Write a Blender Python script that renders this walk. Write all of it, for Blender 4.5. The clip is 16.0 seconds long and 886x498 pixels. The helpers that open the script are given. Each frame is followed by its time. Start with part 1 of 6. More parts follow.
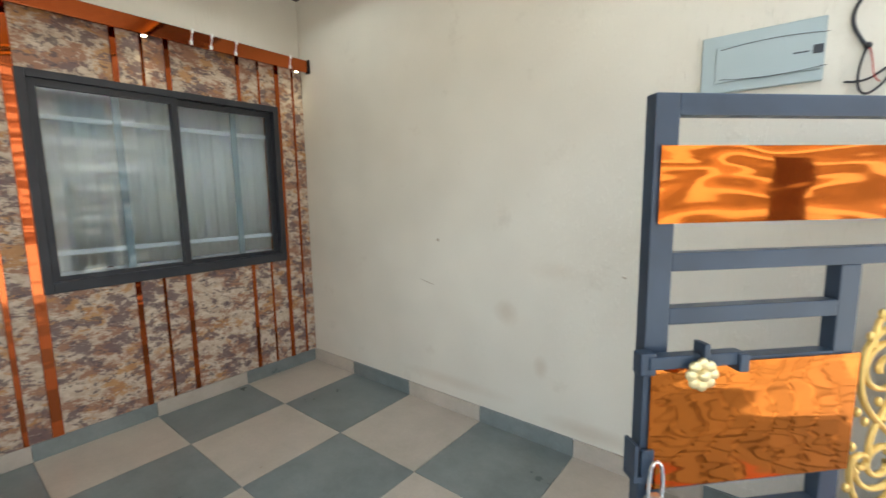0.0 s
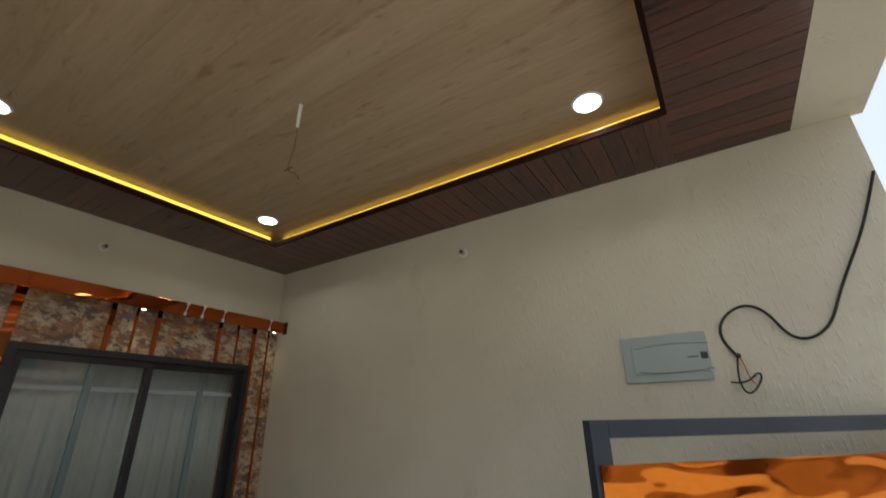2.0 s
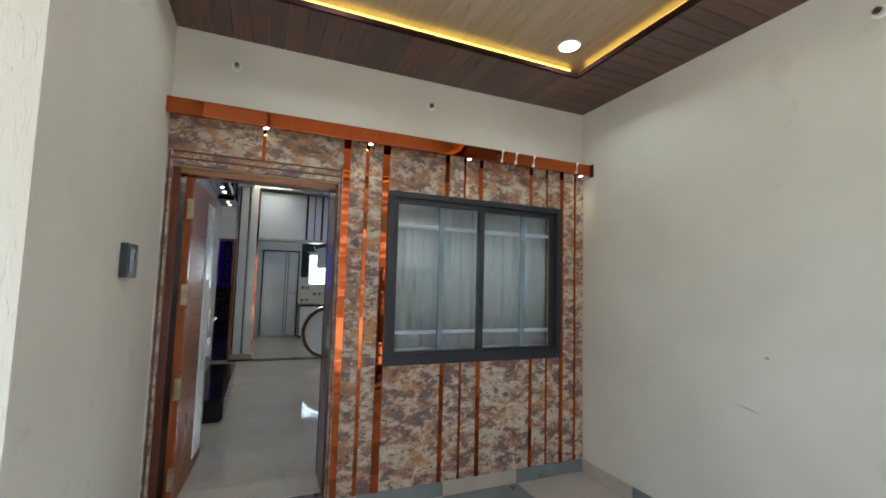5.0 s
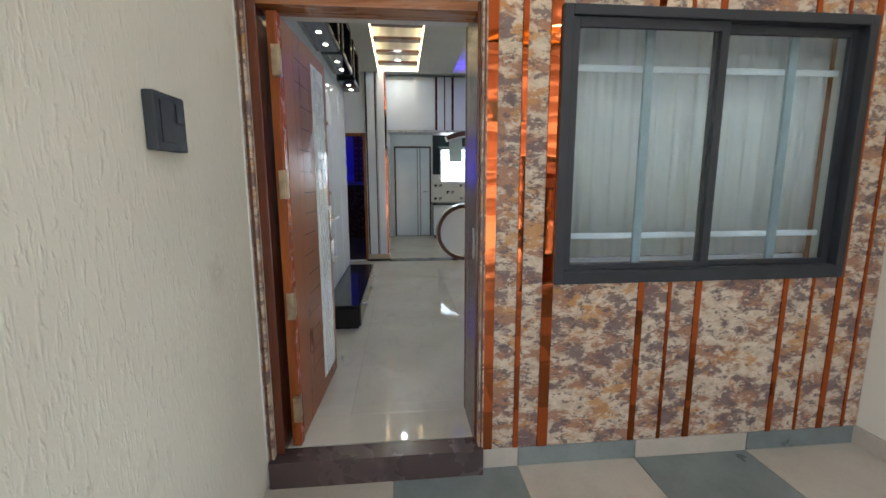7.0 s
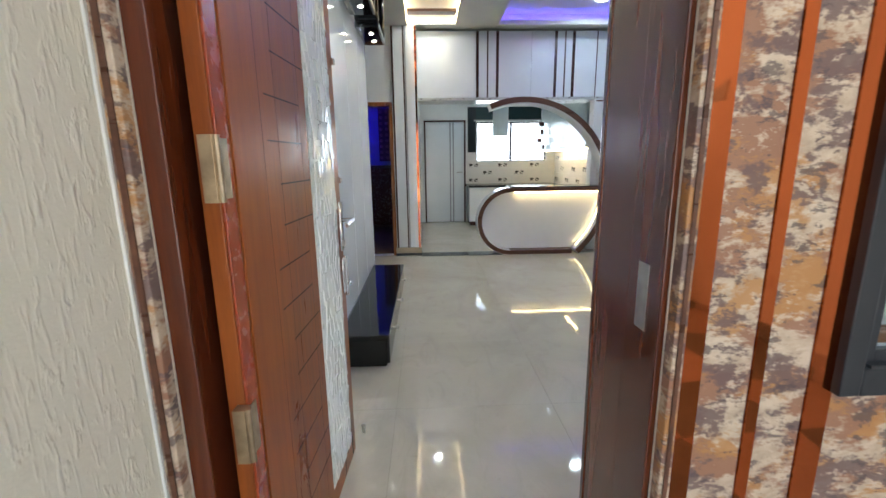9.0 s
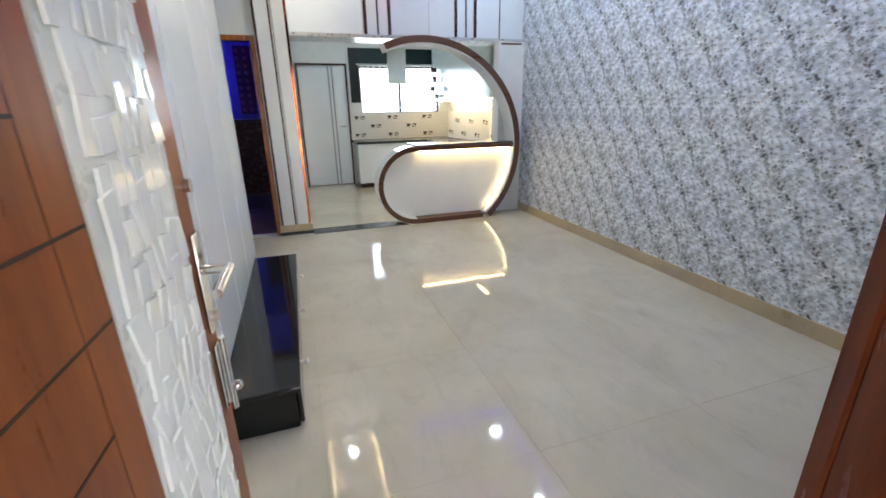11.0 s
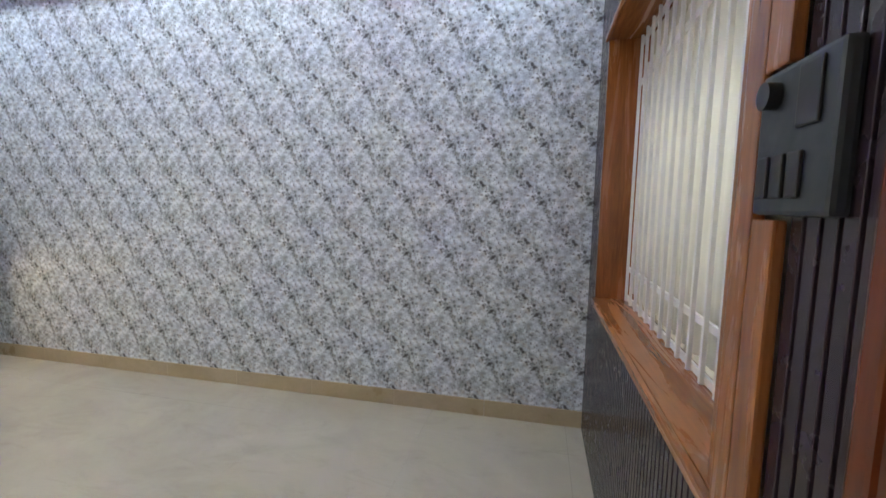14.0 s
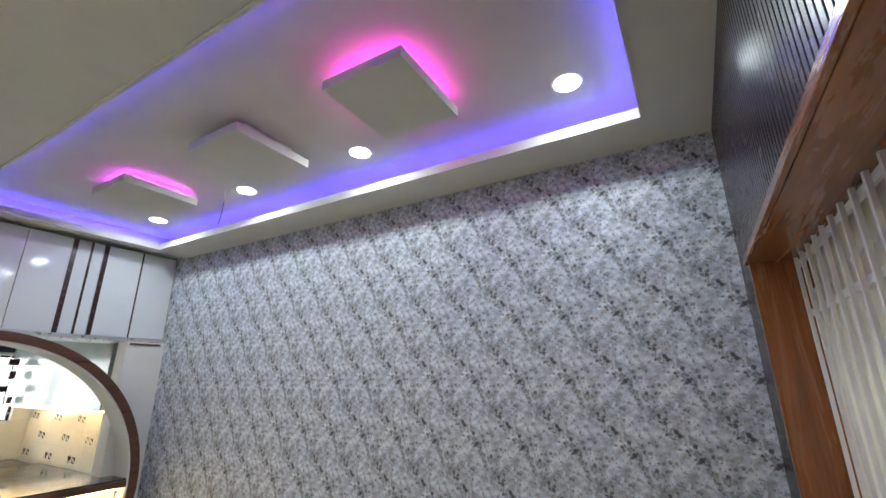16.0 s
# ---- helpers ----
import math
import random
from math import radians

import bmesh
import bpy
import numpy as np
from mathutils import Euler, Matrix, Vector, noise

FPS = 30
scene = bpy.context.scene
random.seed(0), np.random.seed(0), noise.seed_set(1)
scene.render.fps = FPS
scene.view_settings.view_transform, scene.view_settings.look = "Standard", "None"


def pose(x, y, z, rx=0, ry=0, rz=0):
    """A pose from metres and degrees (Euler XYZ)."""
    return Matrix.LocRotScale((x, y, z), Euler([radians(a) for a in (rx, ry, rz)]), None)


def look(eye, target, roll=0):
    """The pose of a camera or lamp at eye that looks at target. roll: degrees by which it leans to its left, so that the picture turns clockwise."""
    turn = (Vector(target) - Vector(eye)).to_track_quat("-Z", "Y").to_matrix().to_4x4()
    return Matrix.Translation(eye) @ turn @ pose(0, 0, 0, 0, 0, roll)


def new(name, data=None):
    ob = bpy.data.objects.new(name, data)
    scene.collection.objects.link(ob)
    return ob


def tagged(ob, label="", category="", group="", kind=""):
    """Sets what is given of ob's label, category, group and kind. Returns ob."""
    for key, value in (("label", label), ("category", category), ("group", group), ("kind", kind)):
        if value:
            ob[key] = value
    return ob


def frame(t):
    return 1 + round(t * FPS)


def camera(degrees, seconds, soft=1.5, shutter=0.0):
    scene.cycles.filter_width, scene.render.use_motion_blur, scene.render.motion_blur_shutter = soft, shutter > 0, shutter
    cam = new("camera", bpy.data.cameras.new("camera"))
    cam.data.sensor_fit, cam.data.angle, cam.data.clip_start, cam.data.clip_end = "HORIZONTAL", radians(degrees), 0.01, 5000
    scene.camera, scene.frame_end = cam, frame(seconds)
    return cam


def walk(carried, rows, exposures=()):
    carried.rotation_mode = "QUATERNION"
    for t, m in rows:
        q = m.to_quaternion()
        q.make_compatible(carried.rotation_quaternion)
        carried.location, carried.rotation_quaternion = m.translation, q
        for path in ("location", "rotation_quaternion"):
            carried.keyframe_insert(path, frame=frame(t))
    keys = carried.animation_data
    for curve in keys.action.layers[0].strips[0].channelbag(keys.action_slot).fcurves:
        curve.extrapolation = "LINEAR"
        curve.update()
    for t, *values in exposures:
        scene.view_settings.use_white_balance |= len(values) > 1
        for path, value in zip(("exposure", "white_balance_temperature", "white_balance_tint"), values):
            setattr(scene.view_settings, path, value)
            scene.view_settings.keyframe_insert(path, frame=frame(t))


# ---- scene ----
cam = camera(92.3, 16.0, shutter=0.2)
PATH = [
    (0, (-0.838, 0.72, 1.423), (-2.073, 2.271, 1.161), -0.9),
    (0.5, (-0.747, 0.714, 1.409), (-1.633, 2.484, 1.122), -0.3),
    (1, (-0.694, 0.633, 1.446), (-1.48, 2.466, 1.297), -0.1),
    (1.5, (-0.697, 0.533, 1.544), (-1.598, 2.293, 1.846), -0.4),
    (2, (-0.713, 0.453, 1.642), (-1.703, 2.019, 2.396), -1.1),
    (2.5, (-0.741, 0.331, 1.716), (-1.67, 1.702, 2.837), -4.5),
    (3, (-0.748, 0.255, 1.731), (-1.66, 1.47, 3.032), -6.8),
    (3.5, (-0.835, 0.215, 1.739), (-1.873, 1.442, 2.928), -4.7),
    (4, (-0.876, 0.336, 1.643), (-2.241, 1.532, 2.482), -0.2),
    (4.5, (-0.977, 0.362, 1.568), (-2.635, 1.39, 2.006), 1.9),
    (5, (-1.129, 0.382, 1.473), (-2.969, 1.15, 1.629), 1.6),
    (7.5, (-2.383, 0.46, 1.366), (-4.344, 0.59, 0.999), -0.4),
    (8, (-2.662, 0.425, 1.352), (-4.623, 0.497, 0.965), -0.4),
    (10.5, (-3.856, 0.233, 1.416), (-5.744, 0.528, 0.824), -0.7),
    (11, (-4.014, 0.202, 1.422), (-5.813, 0.8, 0.785), -1.0),
    (11.5, (-4.125, 0.219, 1.432), (-5.772, 1.122, 0.744), -1.0),
    (12, (-4.226, 0.276, 1.418), (-5.716, 1.428, 0.722), -0.7),
    (12.5, (-4.359, 0.241, 1.383), (-5.607, 1.658, 0.723), -0.4),
    (13, (-4.369, 0.426, 1.298), (-5.390, 2.028, 0.672), 0.7),
    (13.5, (-4.485, 0.374, 1.265), (-5.126, 2.223, 0.855), 4.1),
    (14, (-4.557, 0.384, 1.411), (-4.992, 2.324, 1.202), 1.1),
    (14.5, (-4.61, 0.361, 1.457), (-5.088, 2.302, 1.4), 0.9),
    (15, (-4.696, 0.36, 1.643), (-5.339, 2.254, 1.634), -0.6),
    (15.5, (-4.528, 0.551, 1.766), (-5.46, 2.297, 2.057), -0.5),
    (16, (-4.503, 0.6, 1.771), (-5.457, 2.258, 2.354), -0.4),
]
EXPOSURES = [(t, stops, kelvin, 1 if t < 9 else 3) for t, stops, kelvin in (
    (0.0, 2.08, 5700), (0.6, 1.62, 5800), (1.1, 0.72, 6050), (1.6, 0.25, 6250), (2.0, 0.42, 6250), (2.5, 1.15, 5950), (3.0, 1.72, 5300), (3.5, 1.95, 5300), (4.2, 1.95, 5400), (5.0, 1.78, 5350),
    (7.5, 2.4, 5500), (8.2, 2.5, 5550), (10.4, 3.2, 5400), (11.0, 3.15, 5650), (12.0, 2.95, 5850), (13.5, 3.05, 6000), (14.5, 3.1, 6100), (15.0, 2.97, 6300), (15.5, 2.7, 6150), (16.0, 2.7, 6150))]
walk(cam, [(t, look(eye, target, roll)) for t, eye, target, roll in PATH], EXPOSURES)

# ---- light: hazy bright sky and a high sun on the street side ----
world = bpy.data.worlds.new("sky")
scene.world = world
world.use_nodes = True
_bg = world.node_tree.nodes["Background"]
_sky = world.node_tree.nodes.new("ShaderNodeTexSky")
_sky.sky_type, _sky.sun_disc = "NISHITA", False
_sky.sun_elevation, _sky.sun_rotation = radians(68), radians(230)
_sky.dust_density, _sky.air_density = 5.0, 0.7
_haze = world.node_tree.nodes.new("ShaderNodeMix")
_haze.data_type = "RGBA"
_haze.inputs[0].default_value, _haze.inputs[7].default_value = 0.55, (7.0, 7.0, 7.1, 1)
world.node_tree.links.new(_sky.outputs[0], _haze.inputs[6])
world.node_tree.links.new(_haze.outputs[2], _bg.inputs[0])
_bg.inputs[1].default_value = 0.15
sun = new("sun", bpy.data.lights.new("sun", "SUN"))
sun.data.energy, sun.data.angle, sun.data.color = 4.0, radians(0.6), (1.0, 0.97, 0.93)
SUN_DIR = Vector((math.sin(radians(230)) * math.cos(radians(68)), math.cos(radians(230)) * math.cos(radians(68)), math.sin(radians(68))))
sun.matrix_world = look(SUN_DIR, (0, 0, 0))

# ---- materials ----
class Mat:
    """A principled material with a small set of node helpers."""

    def __init__(self, name, color=(0.8, 0.8, 0.8), rough=0.5, metal=0.0, **more):
        self.m = bpy.data.materials.new(name)
        self.m.use_nodes = True
        self.t = self.m.node_tree
        self.b = self.t.nodes["Principled BSDF"]
        self.set("Base Color", (*color, 1)), self.set("Roughness", rough), self.set("Metallic", metal)
        for key, value in more.items():
            self.set(key.replace("_", " "), value)
        self.coord = None

    def set(self, key, value):
        self.b.inputs[key].default_value = value

    def node(self, kind, **inputs):
        n = self.t.nodes.new(kind)
        for key, value in inputs.items():
            self.put(n, key.replace("_", " "), value)
        return n

    def put(self, n, key, value):
        socket = n.inputs[int(key[1:])] if key[0] == "i" and key[1:].isdigit() else n.inputs[key]
        if isinstance(value, bpy.types.NodeSocket):
            self.t.links.new(value, socket)
        else:
            socket.default_value = value

    def pos(self, scale=(1, 1, 1), rot=(0, 0, 0)):
        g = self.t.nodes.new("ShaderNodeNewGeometry")
        mp = self.node("ShaderNodeMapping", Vector=g.outputs["Position"])
        mp.inputs["Scale"].default_value = scale
        mp.inputs["Rotation"].default_value = [radians(a) for a in rot]
        return mp.outputs[0]

    def noise(self, vec, scale, detail=4.0, rough=0.55, distort=0.0):
        n = self.node("ShaderNodeTexNoise", Vector=vec, Scale=scale, Detail=detail, Roughness=rough, Distortion=distort)
        return n.outputs["Fac"]

    def ramp(self, fac, stops, mode="LINEAR"):
        r = self.node("ShaderNodeValToRGB", Fac=fac)
        r.color_ramp.interpolation = mode
        while len(r.color_ramp.elements) < len(stops):
            r.color_ramp.elements.new(0.5)
        for e, (p, c) in zip(r.color_ramp.elements, stops):
            e.position, e.color = p, (*c, 1) if len(c) == 3 else c
        return r.outputs["Color"]

    def grey(self, fac, a, b, lo=0.0, hi=1.0):
        r = self.node("ShaderNodeMapRange", Value=fac)
        for key, value in (("From Min", lo), ("From Max", hi), ("To Min", a), ("To Max", b)):
            r.inputs[key].default_value = value
        return r.outputs[0]

    def mix(self, fac, a, b, mode="MIX"):
        n = self.t.nodes.new("ShaderNodeMix")
        n.data_type, n.blend_type = "RGBA", mode
        for i, v in ((0, fac), (6, a), (7, b)):
            if isinstance(v, bpy.types.NodeSocket):
                self.t.links.new(v, n.inputs[i])
            else:
                n.inputs[i].default_value = v if i == 0 else (*v, 1)
        return n.outputs[2]

    def math(self, op, a, b=0.0):
        n = self.t.nodes.new("ShaderNodeMath")
        n.operation = op
        for i, v in ((0, a), (1, b)):
            if isinstance(v, bpy.types.NodeSocket):
                self.t.links.new(v, n.inputs[i])
            else:
                n.inputs[i].default_value = v
        return n.outputs[0]

    def rand(self):
        return self.t.nodes.new("ShaderNodeObjectInfo").outputs["Random"]

    def color(self, c):
        self.put(self.b, "Base Color", c)
        return self

    def roughness(self, r):
        self.put(self.b, "Roughness", r)
        return self

    def bump(self, height, strength=0.3, distance=0.01):
        n = self.node("ShaderNodeBump", Height=height, Strength=strength, Distance=distance)
        self.t.links.new(n.outputs[0], self.b.inputs["Normal"])
        return self


def plain(name, color, rough=0.5, metal=0.0, vary=0.08, scale=6.0, **more):
    """Paint or metal with faint blotches and fine grain."""
    m = Mat(name, color, rough, metal, **more)
    p = m.pos()
    f = m.noise(p, scale)
    m.color(m.ramp(f, [(0.3, [c * (1 - vary) for c in color]), (0.7, [min(1, c * (1 + vary)) for c in color])]))
    m.roughness(m.grey(m.noise(p, scale * 4), rough * 0.8, min(1, rough * 1.25), 0.3, 0.7))
    return m.m


# brown damp marks on the long porch wall: x, z, half width, half height, strength
STAINS = ((-2.05, 0.73, 0.09, 0.08, 0.3), (-1.83, 0.45, 0.05, 0.07, 0.3), (-1.75, 1.0, 0.16, 0.06, 0.12), (-1.55, 0.16, 0.3, 0.06, 0.3), (-2.45, 0.2, 0.5, 0.05, 0.22))


def plaster(name, rough_everywhere):
    """Cream textured paint with upright trowel dabs; smoother far in, rough near the street."""
    m = Mat(name, (0.6, 0.55, 0.46), 0.75)
    p = m.pos()
    big = m.noise(p, 0.9, 3)
    dirt = m.noise(p, 3.5, 6, 0.7)
    # combed copy is 16% lighter, standing in for brighter light on pier and beam
    pale = 1.16 if rough_everywhere else 1.0
    c = m.mix(m.grey(big, 0, 1, 0.35, 0.7), [q * pale for q in (0.59, 0.55, 0.46)], [q * pale for q in (0.69, 0.65, 0.55)])
    c = m.mix(m.grey(dirt, 0.0, 0.45, 0.6, 0.8), c, (0.42, 0.36, 0.28))
    ragged = m.math("MULTIPLY", m.noise(p, 14, 4, 0.6), 0.12)
    for x, z, rx, rz, w in STAINS:
        if rough_everywhere:
            continue
        sep = m.node("ShaderNodeSeparateXYZ", Vector=p)
        dx = m.math("DIVIDE", m.math("SUBTRACT", sep.outputs[0], x), rx)
        dz = m.math("DIVIDE", m.math("SUBTRACT", sep.outputs[2], z), rz)
        d = m.math("SQRT", m.math("ADD", m.math("MULTIPLY", dx, dx), m.math("MULTIPLY", dz, dz)))
        c = m.mix(m.grey(m.math("ADD", d, m.math("MULTIPLY", ragged, 4.0)), w, 0.0, 0.5, 1.25), c, (0.40, 0.28, 0.17))
    m.color(c)
    dabs = m.grey(m.noise(m.pos((1, 1, 0.3)), 60, 3, 0.55, 0.3), 0, 1, 0.56, 0.7)
    runs = m.grey(m.noise(m.pos((1, 1, 0.14)), 95, 2, 0.5, 0.2), 0, 1, 0.55, 0.72)
    fine = m.noise(p, 160, 3, 0.6)
    lumps = m.noise(p, 9, 4)
    h = m.math("ADD", m.math("ADD", m.math("MULTIPLY", dabs, 0.55), m.math("MULTIPLY", runs, 0.3)), m.math("ADD", m.math("MULTIPLY", fine, 0.12), m.math("MULTIPLY", lumps, 0.5)))
    if not rough_everywhere:
        sx = m.node("ShaderNodeSeparateXYZ", Vector=p).outputs[0]
        h = m.math("MULTIPLY", h, m.grey(m.math("ADD", sx, m.math("MULTIPLY", lumps, 0.5)), 0.2, 1.0, -1.7, -0.7))
    m.bump(h, 0.5, 0.009)
    return m.m


def wood(name, dark, light, along, scale=1.0, rough=0.35, coat=0.0, vary=0.0, knots=None):
    """Wood with grain along one axis (0 x, 1 y, 2 z)."""
    m = Mat(name, light, rough, Coat_Weight=coat, Coat_Roughness=0.12)
    sc = [9.0 * scale] * 3
    sc[along] = 0.7 * scale
    if vary:
        g = m.t.nodes.new("ShaderNodeNewGeometry")
        shift = m.node("ShaderNodeCombineXYZ", X=m.math("MULTIPLY", m.rand(), 7), Y=m.math("MULTIPLY", g.outputs["Random Per Island"], 9), Z=m.rand())
        add = m.t.nodes.new("ShaderNodeVectorMath")
        m.t.links.new(m.pos(sc), add.inputs[0]), m.t.links.new(shift.outputs[0], add.inputs[1])
        p = add.outputs[0]
    else:
        p = m.pos(sc)
    grain = m.noise(p, 2.2, 8, 0.65, 0.8)
    fine = m.noise(p, 14, 3, 0.6)
    f = m.math("ADD", m.math("MULTIPLY", grain, 0.75), m.math("MULTIPLY", fine, 0.25))
    if vary:
        f = m.math("ADD", f, m.math("MULTIPLY", m.math("SUBTRACT", g.outputs["Random Per Island"], 0.5), vary))
    mid = [(a + b) / 2 for a, b in zip(dark, light)]
    c = m.ramp(f, [(0.32, dark), (0.5, mid), (0.68, light)])
    if knots:
        c = m.mix(m.grey(m.noise(m.pos((1.3, 5.0, 1)), 5.5, 3, 0.6, 0.5), 0, 0.6, 0.59, 0.72), c, knots)
    m.color(c)
    m.roughness(m.grey(grain, rough * 0.8, rough * 1.3, 0.3, 0.7))
    m.bump(f, 0.12, 0.003)
    return m.m


def camo(name):
    """Blotched cream, rust and mauve decorative laminate with ragged level edges."""
    m = Mat(name, (0.4, 0.25, 0.17), 0.38)
    shift = m.node("ShaderNodeCombineXYZ", X=m.math("MULTIPLY", m.rand(), 3), Y=m.math("MULTIPLY", m.rand(), 5))

    def field(scale, stretch, detail, rough, at):
        add = m.node("ShaderNodeVectorMath")
        more = m.node("ShaderNodeVectorMath")
        more.inputs[1].default_value = (at, at * 0.7, at * 1.3)
        m.t.links.new(m.pos((1, 1, stretch)), add.inputs[0]), m.t.links.new(shift.outputs[0], add.inputs[1])
        m.t.links.new(add.outputs[0], more.inputs[0])
        return m.noise(more.outputs[0], scale, detail, rough, 0.25)
    ragged = m.math("MULTIPLY", m.math("SUBTRACT", field(55, 2.4, 4, 0.6, 9), 0.5), 0.22)
    c = m.mix(m.grey(field(20, 1.6, 5, 0.6, 2), 0, 1, 0.36, 0.64), (0.42, 0.325, 0.235), (0.60, 0.505, 0.39))
    for scale, at, lo, hi, w, tint in ((6.5, 20, 0.485, 0.55, 0.9, (0.27, 0.125, 0.07)), (6.0, 33, 0.545, 0.60, 0.85, (0.42, 0.21, 0.065)), (8.0, 47, 0.53, 0.58, 0.9, (0.14, 0.09, 0.088)), (17, 58, 0.565, 0.61, 0.8, (0.09, 0.065, 0.068)), (15, 71, 0.59, 0.64, 0.8, (0.58, 0.48, 0.37))):
        f = m.math("ADD", field(scale, 1.7, 6, 0.62, at), ragged)
        c = m.mix(m.grey(f, 0, w, lo, hi), c, tint)
    m.color(c)
    m.roughness(m.grey(field(30, 1, 3, 0.5, 80), 0.3, 0.5, 0.3, 0.7))
    return m.m


def copper(name, wave=0.0, tint=(0.83, 0.26, 0.06)):
    """Copper-tinted mirror sheet, slightly buckled."""
    m = Mat(name, tint, 0.04, 1.0)
    if wave:
        h = m.noise(m.pos((0.7, 0.7, 2.4)), 4.0, 1.0, 0.4, 0.3)
        m.bump(h, wave, 0.05)
    m.roughness(m.grey(m.noise(m.pos(), 20, 3), 0.025, 0.07))
    return m.m


def glow(name, color, strength):
    m = Mat(name, (0.0, 0.0, 0.0), 0.5)
    m.set("Emission Color", (*color, 1)), m.set("Emission Strength", strength)
    return m.m


def tile(name, a, b):
    m = Mat(name, a, 0.35)
    p = m.pos()
    f = m.noise(p, 3.2, 6, 0.65)
    m.color(m.mix(m.grey(m.noise(p, 60, 3), 0, 0.35), m.ramp(f, [(0.35, a), (0.65, b)]), [c * 0.7 for c in a]))
    m.roughness(m.grey(f, 0.25, 0.5, 0.3, 0.7))
    m.bump(m.noise(p, 40, 3), 0.08, 0.002)
    return m.m


def polished(name, a, b, rough=0.035):
    """Polished vitrified tile with cloudy veins."""
    m = Mat(name, a, rough, Specular_IOR_Level=0.6)
    p = m.pos()
    cloud = m.noise(p, 1.3, 6, 0.6, 0.8)
    vein = m.noise(m.pos((1, 2.2, 1), (0, 0, 25)), 3.0, 7, 0.7, 1.2)
    c = m.ramp(cloud, [(0.3, a), (0.7, b)])
    c = m.mix(m.grey(vein, 0, 0.35, 0.52, 0.75), c, [x * 0.72 for x in a])
    smudge = m.noise(p, 5.5, 5, 0.7)
    c = m.mix(m.grey(smudge, 0, 0.3, 0.66, 0.76), c, (0.25, 0.2, 0.14))
    m.color(c)
    m.roughness(m.grey(m.noise(p, 4, 5), rough * 0.7, rough * 2.0, 0.3, 0.7))
    return m.m


def wallpaper(name):
    """Printed grey floral paper: one printed cell, 0.265 m by 0.324 m, repeated over the wall without drift."""
    m = Mat(name, (0.5, 0.52, 0.56), 0.5)
    sep = m.node("ShaderNodeSeparateXYZ", Vector=m.pos())
    u = m.math("DIVIDE", m.math("ADD", sep.outputs[0], 5.178), 0.265)
    v = m.math("DIVIDE", m.math("SUBTRACT", sep.outputs[2], 1.99), 0.324)

    def wrap(ku, kv, lu, lv, r1, r2, at):
        """A place on a closed ring in each direction, so that any texture read there repeats with the print."""
        a = m.math("MULTIPLY", m.math("ADD", m.math("MULTIPLY", u, ku), m.math("MULTIPLY", v, kv)), 2 * math.pi)
        b = m.math("MULTIPLY", m.math("ADD", m.math("MULTIPLY", u, lu), m.math("MULTIPLY", v, lv)), 2 * math.pi)
        xyz = m.node("ShaderNodeCombineXYZ", X=m.math("ADD", m.math("MULTIPLY", m.math("COSINE", a), r1), at), Y=m.math("MULTIPLY", m.math("SINE", a), r1), Z=m.math("MULTIPLY", m.math("COSINE", b), r2))
        return xyz.outputs[0], m.math("MULTIPLY", m.math("SINE", b), r2)

    def ring_noise(at, scale, detail, r1=0.042, r2=0.052, k=(1, 0, 0, 1), distort=0.0):
        vec, w = wrap(*k, r1, r2, at)
        n = m.t.nodes.new("ShaderNodeTexNoise")
        n.noise_dimensions = "4D"
        for key, value in (("Vector", vec), ("W", w), ("Scale", scale), ("Detail", detail), ("Roughness", 0.6), ("Distortion", distort)):
            m.put(n, key, value)
        return n.outputs["Fac"]
    turn = m.math("ADD", m.math("MULTIPLY", m.math("ADD", u, v), 2 * math.pi), m.math("MULTIPLY", ring_noise(9.3, 20, 3), 3.5))
    slant = m.math("ADD", m.math("MULTIPLY", m.math("COSINE", turn), 0.55), m.math("MULTIPLY", m.math("COSINE", m.math("ADD", m.math("MULTIPLY", turn, 2.0), 1.1)), 0.45))
    cloud = m.math("SUBTRACT", ring_noise(0.3, 24, 5), m.math("MULTIPLY", slant, 0.024))
    c = m.ramp(cloud, [(0.38, (0.36, 0.39, 0.45)), (0.46, (0.52, 0.565, 0.64)), (0.54, (0.66, 0.71, 0.79)), (0.64, (0.86, 0.90, 0.97))])
    leaf = m.math("ADD", ring_noise(1.7, 42, 5), m.math("MULTIPLY", slant, 0.035))
    c = m.mix(m.grey(leaf, 0, 0.75, 0.54, 0.60), c, (0.28, 0.30, 0.34))
    sprig = m.math("ADD", ring_noise(2.9, 80, 3), m.math("MULTIPLY", slant, 0.05))
    c = m.mix(m.grey(sprig, 0, 0.85, 0.575, 0.63), c, (0.12, 0.11, 0.12))
    warm = ring_noise(5.1, 24, 2)
    c = m.mix(m.grey(warm, 0, 0.3, 0.56, 0.66), c, (0.45, 0.38, 0.32))
    vec, w = wrap(1, 0, 0, 1, 0.042, 0.052, 7.7)
    dots = m.t.nodes.new("ShaderNodeTexVoronoi")
    dots.voronoi_dimensions = "4D"
    for key, value in (("Vector", vec), ("W", w), ("Scale", 36.0)):
        m.put(dots, key, value)
    spot = m.math("MULTIPLY", m.grey(dots.outputs["Distance"], 0.85, 0, 0.30, 0.42), m.grey(slant, 0.25, 1.0, -0.3, 0.2))
    c = m.mix(spot, c, (0.05, 0.045, 0.055))
    m.color(c)
    m.bump(m.noise(m.pos(), 300, 2), 0.05, 0.001)
    return m.m


